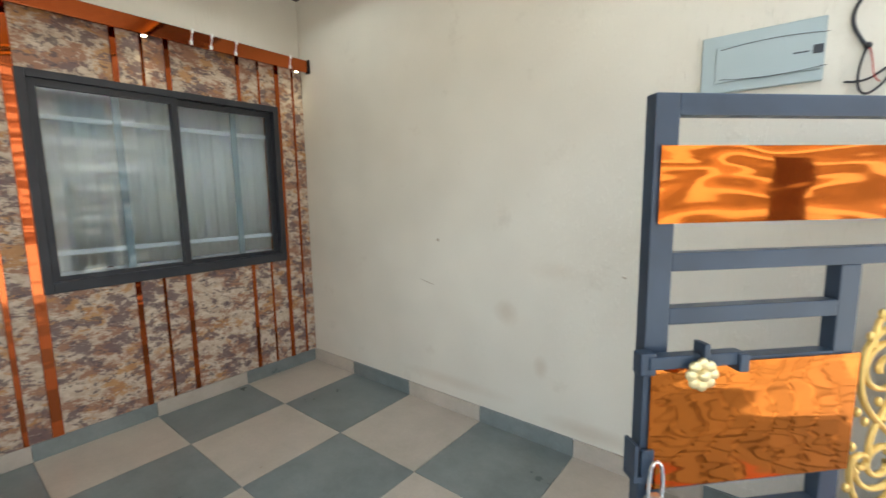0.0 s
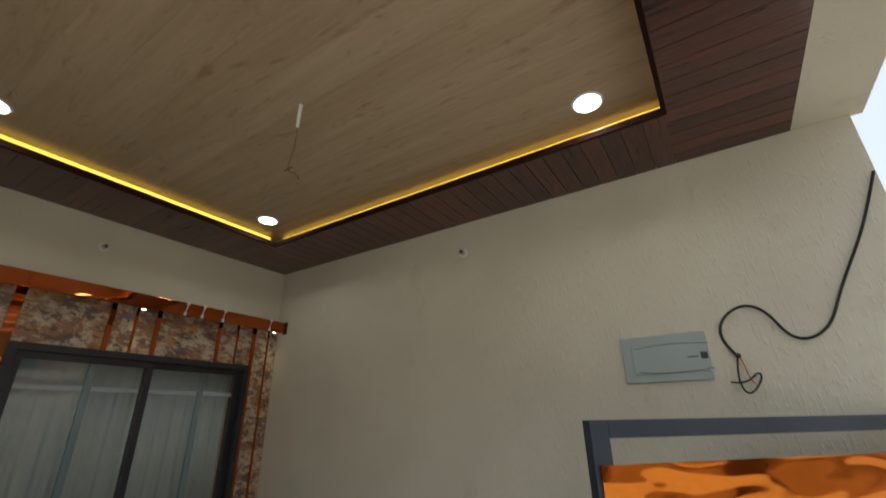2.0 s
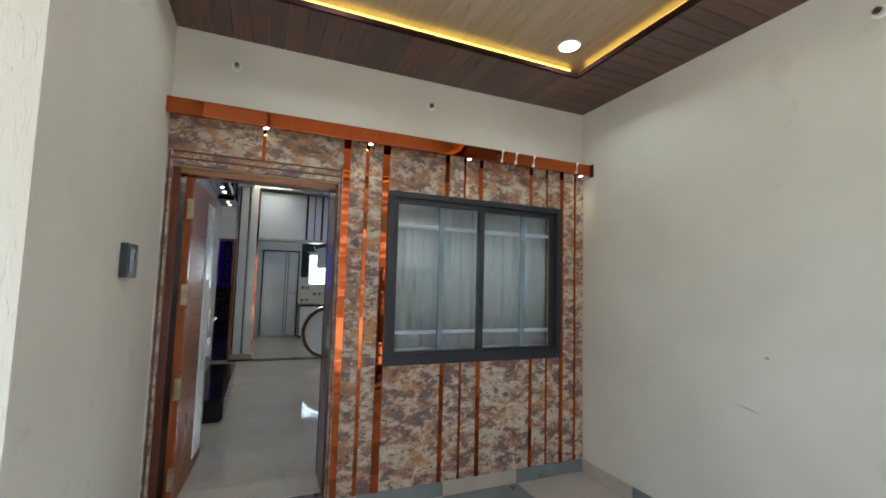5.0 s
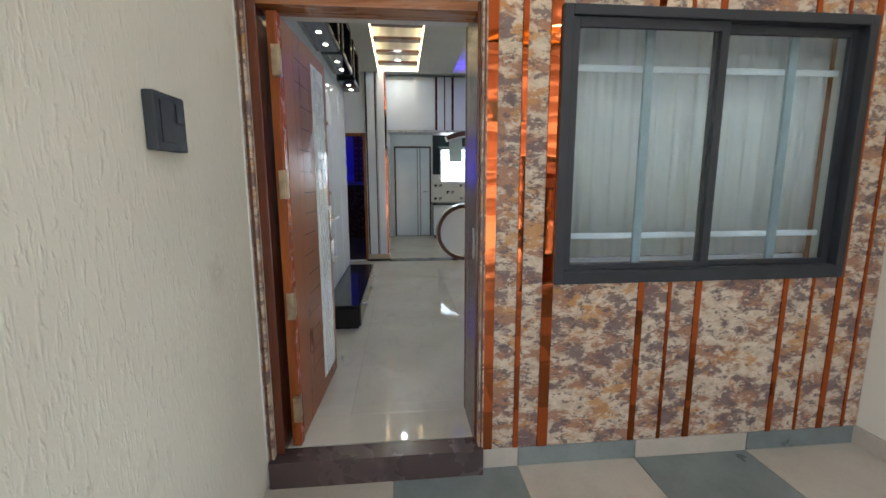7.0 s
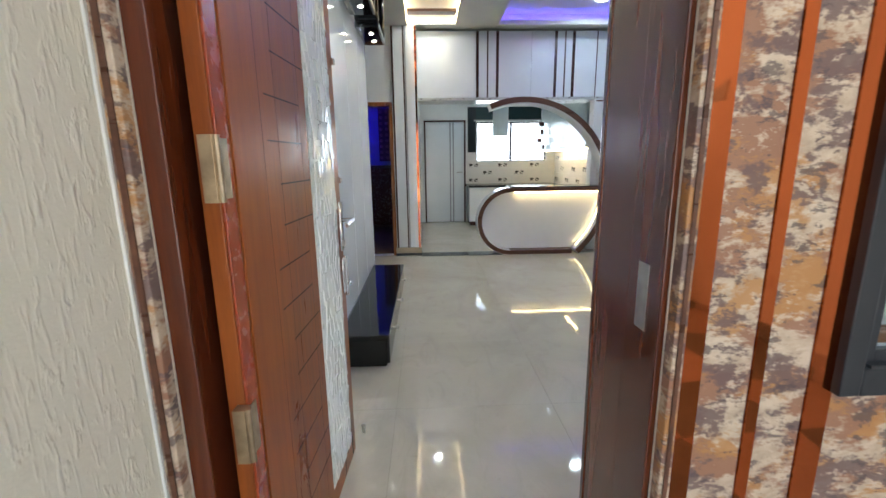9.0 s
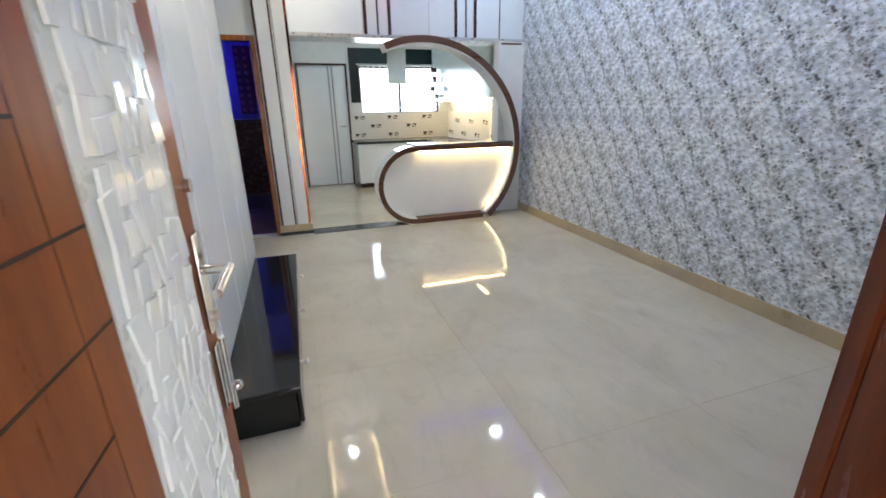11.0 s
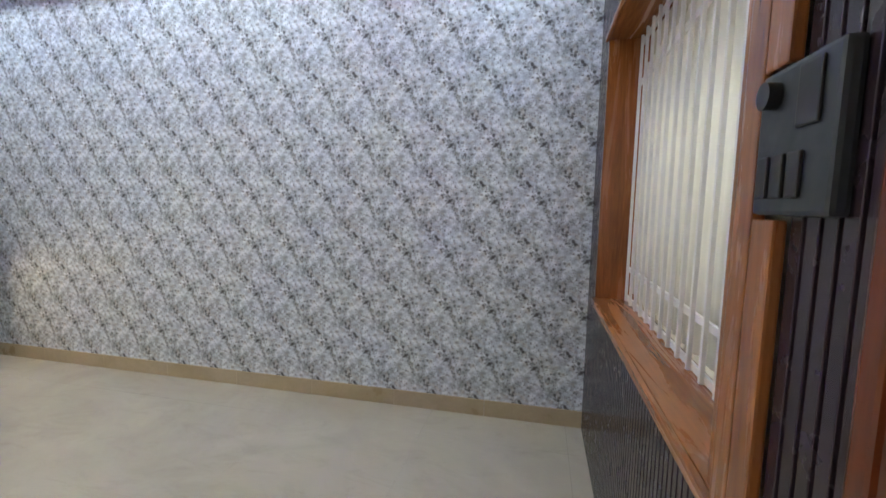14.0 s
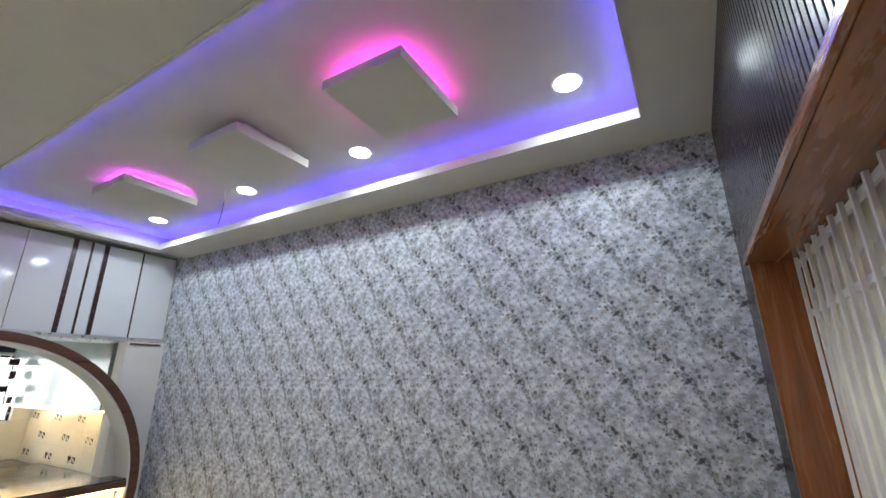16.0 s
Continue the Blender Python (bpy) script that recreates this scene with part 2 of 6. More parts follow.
CREAM = plaster("cream textured plaster", False)
CREAM_ROUGH = plaster("cream combed plaster", True)
DARKWOOD = wood("dark stained ceiling planks", (0.010, 0.003, 0.003), (0.15, 0.04, 0.028), 1, 2.8, 0.32, 0.45, 0.16)
DARKWOOD_X = wood("dark stained ceiling planks along x", (0.010, 0.003, 0.003), (0.15, 0.04, 0.028), 0, 2.8, 0.32, 0.45, 0.16)
PALEWOOD = wood("pale ceiling planks", (0.45, 0.33, 0.208), (0.61, 0.485, 0.34), 0, 0.8, 0.35, 0.0, 0.12, (0.34, 0.19, 0.10))
TEAK = wood("polished teak", (0.14, 0.043, 0.012), (0.42, 0.155, 0.043), 2, 0.8, 0.25, 0.4)
TEAK_H = wood("polished teak, level grain", (0.15, 0.048, 0.014), (0.45, 0.175, 0.05), 1, 0.8, 0.25, 0.4)
DOORWOOD = wood("red-brown polished door wood", (0.14, 0.03, 0.006), (0.35, 0.098, 0.016), 2, 0.5, 0.3)
DOORWOOD.node_tree.nodes["Principled BSDF"].inputs["Specular IOR Level"].default_value = 0.3
JAMBWOOD = wood("dark red-brown jamb wood", (0.045, 0.009, 0.004), (0.15, 0.034, 0.01), 2, 0.6, 0.22, 0.2)
AGED = plain("aged brass", (0.42, 0.33, 0.22), 0.35, 0.9, 0.3, 25)
WALNUT = wood("walnut edge", (0.05, 0.018, 0.01), (0.14, 0.055, 0.028), 1, 1.0, 0.3, 0.3)
CAMO = camo("marbled brown laminate")
COPPER = copper("copper mirror strip", 0.04, (0.45, 0.115, 0.035))
COPPER_GATE = copper("copper mirror sheet", 0.1, (0.58, 0.18, 0.027))
TILE_L = tile("beige matt tile", (0.42, 0.37, 0.3), (0.52, 0.46, 0.38))
TILE_D = tile("slate green matt tile", (0.15, 0.17, 0.165), (0.23, 0.255, 0.245))
VITRIFIED = polished("ivory polished tile", (0.44, 0.40, 0.325), (0.55, 0.51, 0.425))
SKIRT = tile("tan skirting tile", (0.42, 0.34, 0.22), (0.52, 0.43, 0.3))
GRANITE = polished("black granite", (0.016, 0.02, 0.022), (0.034, 0.038, 0.042), 0.15)
PAPER = wallpaper("grey floral wallpaper")
WHITE = plain("white wall paint", (0.78, 0.78, 0.76), 0.6, 0, 0.03)
CEIL = plain("ceiling paint", (0.72, 0.70, 0.62), 0.7, 0, 0.03)
LAMINATE = plain("glossy white laminate", (0.76, 0.79, 0.82), 0.09, 0, 0.03, 3.0)
STRIPE = plain("dark brown stripe", (0.05, 0.022, 0.018), 0.25)
GREYSTRIPE = plain("grey stripe", (0.3, 0.31, 0.33), 0.3)
PURPLE = plain("dark aubergine fluted panel", (0.03, 0.02, 0.028), 0.24, 0, 0.15)
ALU = plain("charcoal aluminium", (0.032, 0.035, 0.042), 0.4, 0.3, 0.1)
STEELPAINT = plain("slate blue gate paint", (0.035, 0.05, 0.075), 0.35, 0.2, 0.2)
GOLD = plain("gold paint", (0.72, 0.5, 0.16), 0.35, 0.8, 0.15, 30)
CHROME = plain("chrome", (0.75, 0.75, 0.76), 0.12, 1.0, 0.05)
STEEL = plain("worn steel", (0.5, 0.48, 0.44), 0.35, 0.9, 0.2, 25)
BLACKGLOSS = plain("black gloss laminate", (0.008, 0.009, 0.011), 0.07, 0, 0.2)
BLACK = plain("black plastic", (0.012, 0.012, 0.014), 0.35)
DARKGREY = plain("dark grey switch plate", (0.03, 0.035, 0.042), 0.5)
GREYBOX = plain("grey-green plastic", (0.34, 0.40, 0.40), 0.4, 0, 0.04)
WHITEPLASTIC = plain("white plastic", (0.8, 0.8, 0.78), 0.35)
WHITEMETAL = plain("white painted bars", (0.78, 0.77, 0.78), 0.35)
LED_WHITE = glow("lamp disc", (1.0, 0.97, 0.92), 3.5)
LED_SPOT = glow("spot lens", (1.0, 0.85, 0.6), 8.0)
LED_YELLOW = glow("warm strip", (1.0, 0.62, 0.08), 1.35)
LED_WARM = glow("warm white strip", (1.0, 0.68, 0.3), 3.4)
LED_BLUE = glow("blue strip", (0.1, 0.06, 1.0), 2.8)
LED_MAGENTA = glow("magenta strip", (1.0, 0.05, 0.75), 2.6)
GLASS = Mat("window glass", (0.82, 0.91, 0.95), 0.0, Transmission_Weight=1.0, IOR=1.45).m


# ---- building helpers ----
def bx(bm, x0, x1, y0, y1, z0, z1, bevel=0.0):
    """Adds a box, with bevelled edges if asked."""
    t = bmesh.new()
    bmesh.ops.create_cube(t, size=1, matrix=Matrix.Translation(((x0 + x1) / 2, (y0 + y1) / 2, (z0 + z1) / 2)) @ Matrix.Diagonal((abs(x1 - x0), abs(y1 - y0), abs(z1 - z0), 1)))
    if bevel:
        bmesh.ops.bevel(t, geom=t.edges[:], offset=bevel, segments=2, affect="EDGES", profile=0.6)
    me = bpy.data.meshes.new("tmp")
    t.to_mesh(me), t.free()
    bm.from_mesh(me)
    bpy.data.meshes.remove(me)
    return bm


def box(*a, bevel=0.0):
    return bx(bmesh.new(), *a, bevel=bevel)


def rod(bm, a, b, r, n=10, r2=None):
    """Adds a round bar from a to b."""
    a, b = Vector(a), Vector(b)
    d = b - a
    m = Matrix.Translation((a + b) / 2) @ d.to_track_quat("Z", "Y").to_matrix().to_4x4()
    bmesh.ops.create_cone(bm, cap_ends=True, segments=n, radius1=r, radius2=r if r2 is None else r2, depth=d.length, matrix=m)
    return bm


def ball(bm, c, r, s=(1, 1, 1), n=10):
    bmesh.ops.create_uvsphere(bm, u_segments=n, v_segments=max(6, n // 2 + 2), radius=r, matrix=Matrix.Translation(c) @ Matrix.Diagonal((*s, 1)))
    return bm


def smooth(me, angle=40):
    for p in me.polygons:
        p.use_smooth = True
    me.set_sharp_from_angle(angle=radians(angle))


def part(name, bm, material, parent=None, label="", soft=False):
    """Links a bmesh as one mesh object; under a parent it keeps its place in the world."""
    me = bpy.data.meshes.new(name)
    bmesh.ops.recalc_face_normals(bm, faces=bm.faces[:])
    bm.to_mesh(me), bm.free()
    if soft:
        smooth(me)
    me.materials.append(material)
    ob = new(name, me)
    if parent:
        ob.parent = parent
        if parent.type == "EMPTY":
            ob.matrix_parent_inverse = parent.matrix_basis.inverted()
    if label:
        ob["label"] = label
    return ob


def thing(name, at, label, category, group="", kind=""):
    e = new(name)
    e.empty_display_size = 0.1
    e.matrix_basis = Matrix.Translation(at)
    return tagged(e, label, category, group, kind)


def structure(name, bm, material, label="", category=""):
    return tagged(part(name, bm, material), label, category, "", "structure")


def tube(name, points, r, material, parent=None, label="", res=6, cyclic=False):
    """A cable or bar along points, as a mesh made from a curve."""
    cu = bpy.data.curves.new(name, "CURVE")
    cu.dimensions, cu.bevel_depth, cu.bevel_resolution, cu.resolution_u = "3D", r, 2, res
    sp = cu.splines.new("NURBS")
    sp.points.add(len(points) - 1)
    for q, p in zip(sp.points, points):
        q.co = (*p, 1)
    sp.order_u, sp.use_endpoint_u, sp.use_cyclic_u = min(4, len(points)), not cyclic, cyclic
    tmp = bpy.data.objects.new("tmp", cu)
    scene.collection.objects.link(tmp)
    me = bpy.data.meshes.new_from_object(tmp.evaluated_get(bpy.context.evaluated_depsgraph_get()))
    bpy.data.objects.remove(tmp), bpy.data.curves.remove(cu)
    bm = bmesh.new()
    bm.from_mesh(me)
    bpy.data.meshes.remove(me)
    return part(name, bm, material, parent, label, True)


def wall_with_holes(name, axis, c0, c1, u0, u1, z0, z1, holes, material, label="", category="wall"):
    """A wall from c0 to c1 along its thickness axis, u0 to u1 along its length, with rectangular holes (u0, u1, z0, z1)."""
    bm = bmesh.new()

    def add(a, b, lo, hi):
        if b - a > 1e-4 and hi - lo > 1e-4:
            bx(bm, c0, c1, a, b, lo, hi) if axis == "x" else bx(bm, a, b, c0, c1, lo, hi)
    at = u0
    for h0, h1, g0, g1 in sorted(holes):
        add(at, h0, z0, z1), add(h0, h1, z0, g0), add(h0, h1, g1, z1)
        at = h1
    add(at, u1, z0, z1)
    return structure(name, bm, material, label, category)

# ---- the plan, in metres ----
FRONT, INNER = -3.95, -4.26            # faces of the house wall
SIDE = 2.82                            # face of the long porch wall
PIER_Y, PIER_X = -0.17, -2.5           # short porch wall beside the door and its end
LOW, HIGH = 2.93, 3.03                 # porch ceiling, ring and tray
F = 0.13                               # floor of the house
HY0, HY1, HX1 = -0.2, 2.87, -8.75      # hall: panel wall, papered wall, kitchen side
HC, HCU = 2.94, 3.05                   # hall ceiling, ring and tray
DOOR = (-0.135, 0.80, 2.10)             # entrance opening: y from, to, top
WIN = (1.15, 2.57, 0.92, 2.08)         # front window: y, z
KX = -11.75                            # far wall of the kitchen

# ---- large structure: porch ----
structure("floor_porch", box(FRONT, 0.05, -1.3, SIDE, -0.15, -0.012), plain("grout", (0.2, 0.19, 0.17), 0.8), "cement bed under the porch tiles", "floor")
structure("wall_side", box(-4.0, 0.03, SIDE, SIDE + 0.23, -0.15, 3.25), CREAM, "cream combed plaster porch wall with stains", "wall")
wall_with_holes("wall_front", "x", -4.09, FRONT, -1.3, SIDE + 0.1, -0.15, 3.25, [(DOOR[0], DOOR[1], F - 0.02, DOOR[2]), (WIN[0], WIN[1], WIN[2], WIN[3])], CREAM, "cream plaster house front above the panelling")
wall_with_holes("wall_front_inner", "x", INNER + 0.006, -4.09, -1.3, SIDE + 0.1, -0.15, 3.25, [(DOOR[0], 0.86, F - 0.02, DOOR[2]), (1.10, 2.60, 0.935, 2.215)], WHITE, "white inner leaf of the front wall")
structure("wall_pier", box(FRONT, PIER_X, -1.3, PIER_Y, -0.15, LOW), CREAM_ROUGH, "cream combed plaster wall beside the door", "wall")
structure("beam_porch", box(-0.19, 0.08, -3.2, SIDE + 0.02, LOW - 0.001, 3.3), CREAM_ROUGH, "cream plaster beam at the porch edge", "beam")
structure("roof_porch", box(FRONT, -0.19, -1.8, SIDE, HIGH + 0.06, 3.3), WHITE, "concrete porch roof slab", "roof")


def planks(bm, x0, x1, y0, y1, z0, z1, along, width, gap=0.0035):
    """Boards side by side along one axis, with open joints."""
    lo, hi = (y0, y1) if along == "x" else (x0, x1)
    n = max(1, round((hi - lo) / width))
    w = (hi - lo) / n
    for i in range(n):
        a, b = lo + i * w + gap / 2, lo + (i + 1) * w - gap / 2
        bx(bm, x0, x1, a, b, z0, z1) if along == "x" else bx(bm, a, b, y0, y1, z0, z1)
    return bm


TX0, TX1, TY0, TY1 = -3.43, -0.70, 0.345, 2.32
ring = bmesh.new()
planks(ring, PIER_X, TX1 + 0.01, -1.6, TY0 - 0.01, LOW, LOW + 0.02, "y", 0.1)
planks(ring, TX0 - 0.01, PIER_X, PIER_Y, TY0 - 0.01, LOW + 0.001, LOW + 0.021, "y", 0.1)
planks(ring, FRONT, TX1 + 0.01, TY1 + 0.01, SIDE, LOW + 0.0005, LOW + 0.0205, "y", 0.1)
structure("ceiling_porch", ring, DARKWOOD, "dark stained tongue-and-groove ceiling boards", "ceiling")
ring = bmesh.new()
planks(ring, FRONT, TX0 - 0.01, PIER_Y, TY1 + 0.01, LOW, LOW + 0.02, "x", 0.1)
planks(ring, TX1 + 0.01, -0.19, -1.6, SIDE, LOW, LOW + 0.02, "x", 0.1)
structure("ceiling_porch_ends", ring, DARKWOOD_X, "dark stained tongue-and-groove ceiling boards across the ends", "ceiling")
structure("ceiling_porch_backing", box(FRONT, -0.19, TY1, SIDE, LOW + 0.022, LOW + 0.03), DARKWOOD_X, "dark backing over the ceiling boards", "ceiling")
structure("ceiling_tray", planks(bmesh.new(), FRONT, -0.3, 0.1, SIDE, HIGH, HIGH + 0.015, "x", 0.2, 0.001), PALEWOOD, "pale oak-look ceiling planks in a tray", "ceiling")
lip = bmesh.new()
for a in ((TX0 - 0.02, TX0, TY0 - 0.02, TY1 + 0.02), (TX1, TX1 + 0.02, TY0 - 0.02, TY1 + 0.02), (TX0, TX1, TY0 - 0.02, TY0), (TX0, TX1, TY1, TY1 + 0.02)):
    bx(lip, *a, LOW - 0.004, LOW + 0.026)
structure("trim_tray", lip, plain("matt dark lip", (0.03, 0.012, 0.01), 0.9, 0, 0.2, Specular_IOR_Level=0.05), "dark wooden lip of the tray ceiling", "trim")
strip = bmesh.new()
for a in ((TX0 - 0.085, TX0 - 0.07, TY0, TY1), (TX1 + 0.07, TX1 + 0.085, TY0, TY1), (TX0, TX1, TY0 - 0.085, TY0 - 0.07), (TX0, TX1, TY1 + 0.07, TY1 + 0.085)):
    bx(strip, *a, LOW + 0.07, LOW + 0.085)
tagged(part("led_strip", strip, LED_YELLOW), "warm yellow light strip hidden in the ceiling cove", "light strip")

# ---- large structure: house ----
structure("floor_house", box(-12.0, INNER + 0.25, -3.4, 3.2, -0.15, F - 0.006), plain("floor bed", (0.3, 0.28, 0.24), 0.8), "cement bed under the polished tiles", "floor")
structure("wall_papered", box(HX1 - 0.35, INNER, HY1, HY1 + 0.2, 0, 3.25), PAPER, "hall wall with grey floral wallpaper", "wall")
structure("wall_kitchen_side", box(-12.0, HX1 - 0.35, HY1 + 0.05, HY1 + 0.2, 0, 3.25), WHITE, "white kitchen side wall", "wall")
PX1 = -7.45
structure("wall_panel", box(PX1, INNER, -0.35, HY0, 0, 3.25), LAMINATE, "glossy white panelled hall wall", "wall")
structure("wall_passage_south", box(-12.0, INNER, -3.4, -3.25, 0, 3.25), WHITE, "white passage wall", "wall")
structure("wall_passage_east", box(INNER, FRONT, -3.4, -1.3, -0.15, 3.25), WHITE, "plain white wall", "wall")
wall_with_holes("wall_bedroom", "x", HX1 - 0.12, HX1, -3.25, 0.26, 0, 3.25, [(-0.82, -0.05, F, 2.075)], LAMINATE, "white laminate wall with a bedroom doorway")
wall_with_holes("wall_kitchen_far", "x", KX - 0.2, KX, -0.3, HY1 + 0.1, 0, 3.25, [(0.33, 1.14, F, 2.11), (1.35, 2.75, 1.31, 2.08)], WHITE, "white kitchen end wall with door and window")
structure("wall_kitchen_left", box(KX, HX1 - 0.12, 0.14, 0.26, 0, 3.25), LAMINATE, "white kitchen wall", "wall")
structure("roof_house", box(-15.2, FRONT, -3.4, HY1 + 0.2, 3.25, 3.45), WHITE, "concrete roof slab", "roof")
structure("wall_bedroom_back", box(-12.0, -11.85, -3.25, 0.14, 0, 3.25), plain("dim violet wall paint", (0.2, 0.17, 0.42), 0.6), "violet bedroom wall", "wall")

# hall ceiling: lowered ring with a tray, and a slatted warm niche
HT = (-8.67, -4.56, 1.25, 2.56)
NI = (-8.86 + 0.12, -5.2, 0.16, 0.74)
hc = bmesh.new()
bx(hc, HX1 - 0.02, INNER, HT[3] + 0.01, HY1, HC, HC + 0.02)
bx(hc, HX1 - 0.02, HT[0] - 0.01, HT[2] - 0.01, HT[3] + 0.01, HC, HC + 0.02)
bx(hc, HT[1] + 0.01, INNER, HT[2] - 0.01, HT[3] + 0.01, HC, HC + 0.02)
bx(hc, HX1 - 0.02, INNER, NI[3], HT[2] - 0.01, HC, HC + 0.02)
bx(hc, NI[1], INNER, NI[2], NI[3], HC, HC + 0.02)
bx(hc, HX1 - 0.02, INNER, HY0, NI[2], HC, HC + 0.02)
bx(hc, HX1 - 0.02, PX1, -3.25, HY0, HC, HC + 0.02)
for a in ((HT[0] - 0.02, HT[0], HT[2] - 0.02, HT[3] + 0.02), (HT[1], HT[1] + 0.02, HT[2] - 0.02, HT[3] + 0.02), (HT[0], HT[1], HT[2] - 0.02, HT[2]), (HT[0], HT[1], HT[3], HT[3] + 0.02)):
    bx(hc, *a, HC - 0.005, HC + 0.05)
structure("ceiling_hall", hc, CEIL, "cream plasterboard ceiling ring", "ceiling")
structure("ceiling_hall_tray", box(HX1 - 0.02, INNER, 0.95, HY1, HCU + 0.03, HCU + 0.06), CEIL, "cream plasterboard tray ceiling", "ceiling")
tw = bmesh.new()
bx(tw, HX1 - 0.03, HX1 - 0.0205, 0.94, HY1, HC + 0.0005, HCU + 0.06)
bx(tw, HX1 - 0.02, INNER, 0.94, 0.9495, HC + 0.0205, HCU + 0.06)
structure("ceiling_hall_upstand", tw, CEIL, "cream plasterboard upstand round the tray", "ceiling")
structure("ceiling_passage", box(-12.0, HX1 - 0.02, -3.25, HY1, HC + 0.03, HC + 0.06), CEIL, "kitchen and bedroom ceiling", "ceiling")
ni = bmesh.new()
bx(ni, NI[0], NI[1], NI[2], NI[3], 3.06, 3.08)
for a in ((NI[0] - 0.02, NI[0], NI[2], NI[3]), (NI[1], NI[1] + 0.02, NI[2], NI[3]), (NI[0], NI[1], NI[2] - 0.02, NI[2]), (NI[0], NI[1], NI[3], NI[3] + 0.02)):
    bx(ni, *a, HC + 0.021, 3.08)
structure("ceiling_niche", ni, WHITE, "white ceiling niche", "ceiling")


def arch(bm, yc, zc, r0, r1, a0, a1, x0, x1, n=48):
    """A bent bar of rectangular section, upright in the y-z plane, from angle a0 to a1 (degrees)."""
    rings = []
    for i in range(n + 1):
        a = radians(a0 + (a1 - a0) * i / n)
        c, s = math.cos(a), math.sin(a)
        rings.append([bm.verts.new(p) for p in ((x0, yc + r0 * c, zc + r0 * s), (x1, yc + r0 * c, zc + r0 * s), (x1, yc + r1 * c, zc + r1 * s), (x0, yc + r1 * c, zc + r1 * s))])
    for p, q in zip(rings, rings[1:]):
        for k in range(4):
            bm.faces.new((p[k], p[(k + 1) % 4], q[(k + 1) % 4], q[k]))
    bm.faces.new(rings[0]), bm.faces.new(rings[-1][::-1])
    return bm

# ---- porch things: marbled panelling with copper strips on the house front ----
PANEL_X, STRIP_X = FRONT + 0.012, FRONT + 0.016
SILLZ, HEADZ, PTOP = WIN[2], WIN[3], 2.40
panelling = thing("wall_panelling", (FRONT, 1.5, 0.1), "marbled brown laminate wall panels with copper mirror strips", "wall panelling")


def copper_strip(y, w, z0, z1):
    part("copper_strip", box(FRONT + 0.001, STRIP_X, y - w / 2, y + w / 2, z0, z1), COPPER, panelling, "copper mirror strip")


def wall_panel(y0, y1, z0, z1):
    part("panel", box(FRONT + 0.001, PANEL_X, y0, y1, z0, z1, bevel=0.002), CAMO, panelling)


def bay(edges, z0, z1, start, end):
    """Panels between strips; edges are (y, width)."""
    at = start
    for y, w in edges:
        if y - w / 2 - at > 0.01:
            wall_panel(at + 0.001, y - w / 2 - 0.001, z0, z1)
        copper_strip(y, w, z0, z1)
        at = y + w / 2
    if end - at > 0.01:
        wall_panel(at + 0.001, end, z0, z1)


bay([(0.339, 0.02)], 2.19, PTOP, PIER_Y + 0.002, 0.825)
bay([(0.848, 0.045), (0.985, 0.024), (1.117, 0.05)], 0.1, PTOP, 0.825, 1.142)
bay([(1.575, 0.03), (1.715, 0.016), (1.852, 0.03), (2.298, 0.026), (2.45, 0.014)], HEADZ + 0.005, PTOP, 1.142, 2.58)
bay([(1.569, 0.03), (1.713, 0.016), (1.857, 0.03), (2.309, 0.026), (2.455, 0.014)], 0.1, SILLZ - 0.005, 1.142, 2.58)
bay([(2.597, 0.032), (2.73, 0.016)], 0.1, PTOP, 2.58, SIDE - 0.002)

pelmet = thing("copper_pelmet", (FRONT, 1.3, 2.4), "copper mirror pelmet with small spotlights above the panelling", "pelmet")
part("fascia", box(-3.842, -3.83, PIER_Y + 0.002, SIDE - 0.012, 2.372, 2.462, bevel=0.001), COPPER, pelmet)
part("soffit", box(FRONT + 0.001, -3.842, PIER_Y + 0.002, SIDE - 0.012, 2.401, 2.412), COPPER, pelmet)
part("top_board", box(FRONT + 0.001, -3.842, PIER_Y + 0.002, SIDE - 0.012, 2.45, 2.462), WALNUT, pelmet)
part("end_cap", box(-3.86, -3.815, SIDE - 0.011, SIDE - 0.002, 2.365, 2.468), BLACK, pelmet)
for y in (0.345, 0.985, 1.715, 2.73):
    s = part("spotlight", rod(bmesh.new(), (-3.868, y, 2.4), (-3.868, y, 2.372), 0.017, 14), CHROME, pelmet, "small chrome spotlight", True)
    part("lens", rod(bmesh.new(), (-3.868, y, 2.3725), (-3.868, y, 2.3695), 0.0125, 14), LED_SPOT, s, "lit warm lens")
    lamp = new("spot_lamp", bpy.data.lights.new("spot_lamp", "SPOT"))
    lamp.data.energy, lamp.data.color, lamp.data.spot_size, lamp.data.spot_blend, lamp.data.shadow_soft_size = 0.5, (1.0, 0.75, 0.42), radians(75), 0.8, 0.012
    lamp.matrix_world = look((-3.868, y, 2.366), (-3.905, y, 1.6))
for y in (1.97, 2.09, 2.25, 2.66):
    c = bmesh.new()
    bx(c, -3.829, -3.815, y - 0.007, y + 0.007, 2.446, 2.47, 0.003), bx(c, -3.829, -3.812, y - 0.02, y - 0.006, 2.37, 2.395, 0.003), rod(c, (-3.822, y - 0.002, 2.447), (-3.82, y - 0.012, 2.395), 0.003, 8)
    tagged(part("wall_clip", c, WHITEPLASTIC), "small white plastic clip stuck on the copper pelmet", "clip", "clips on the pelmet")

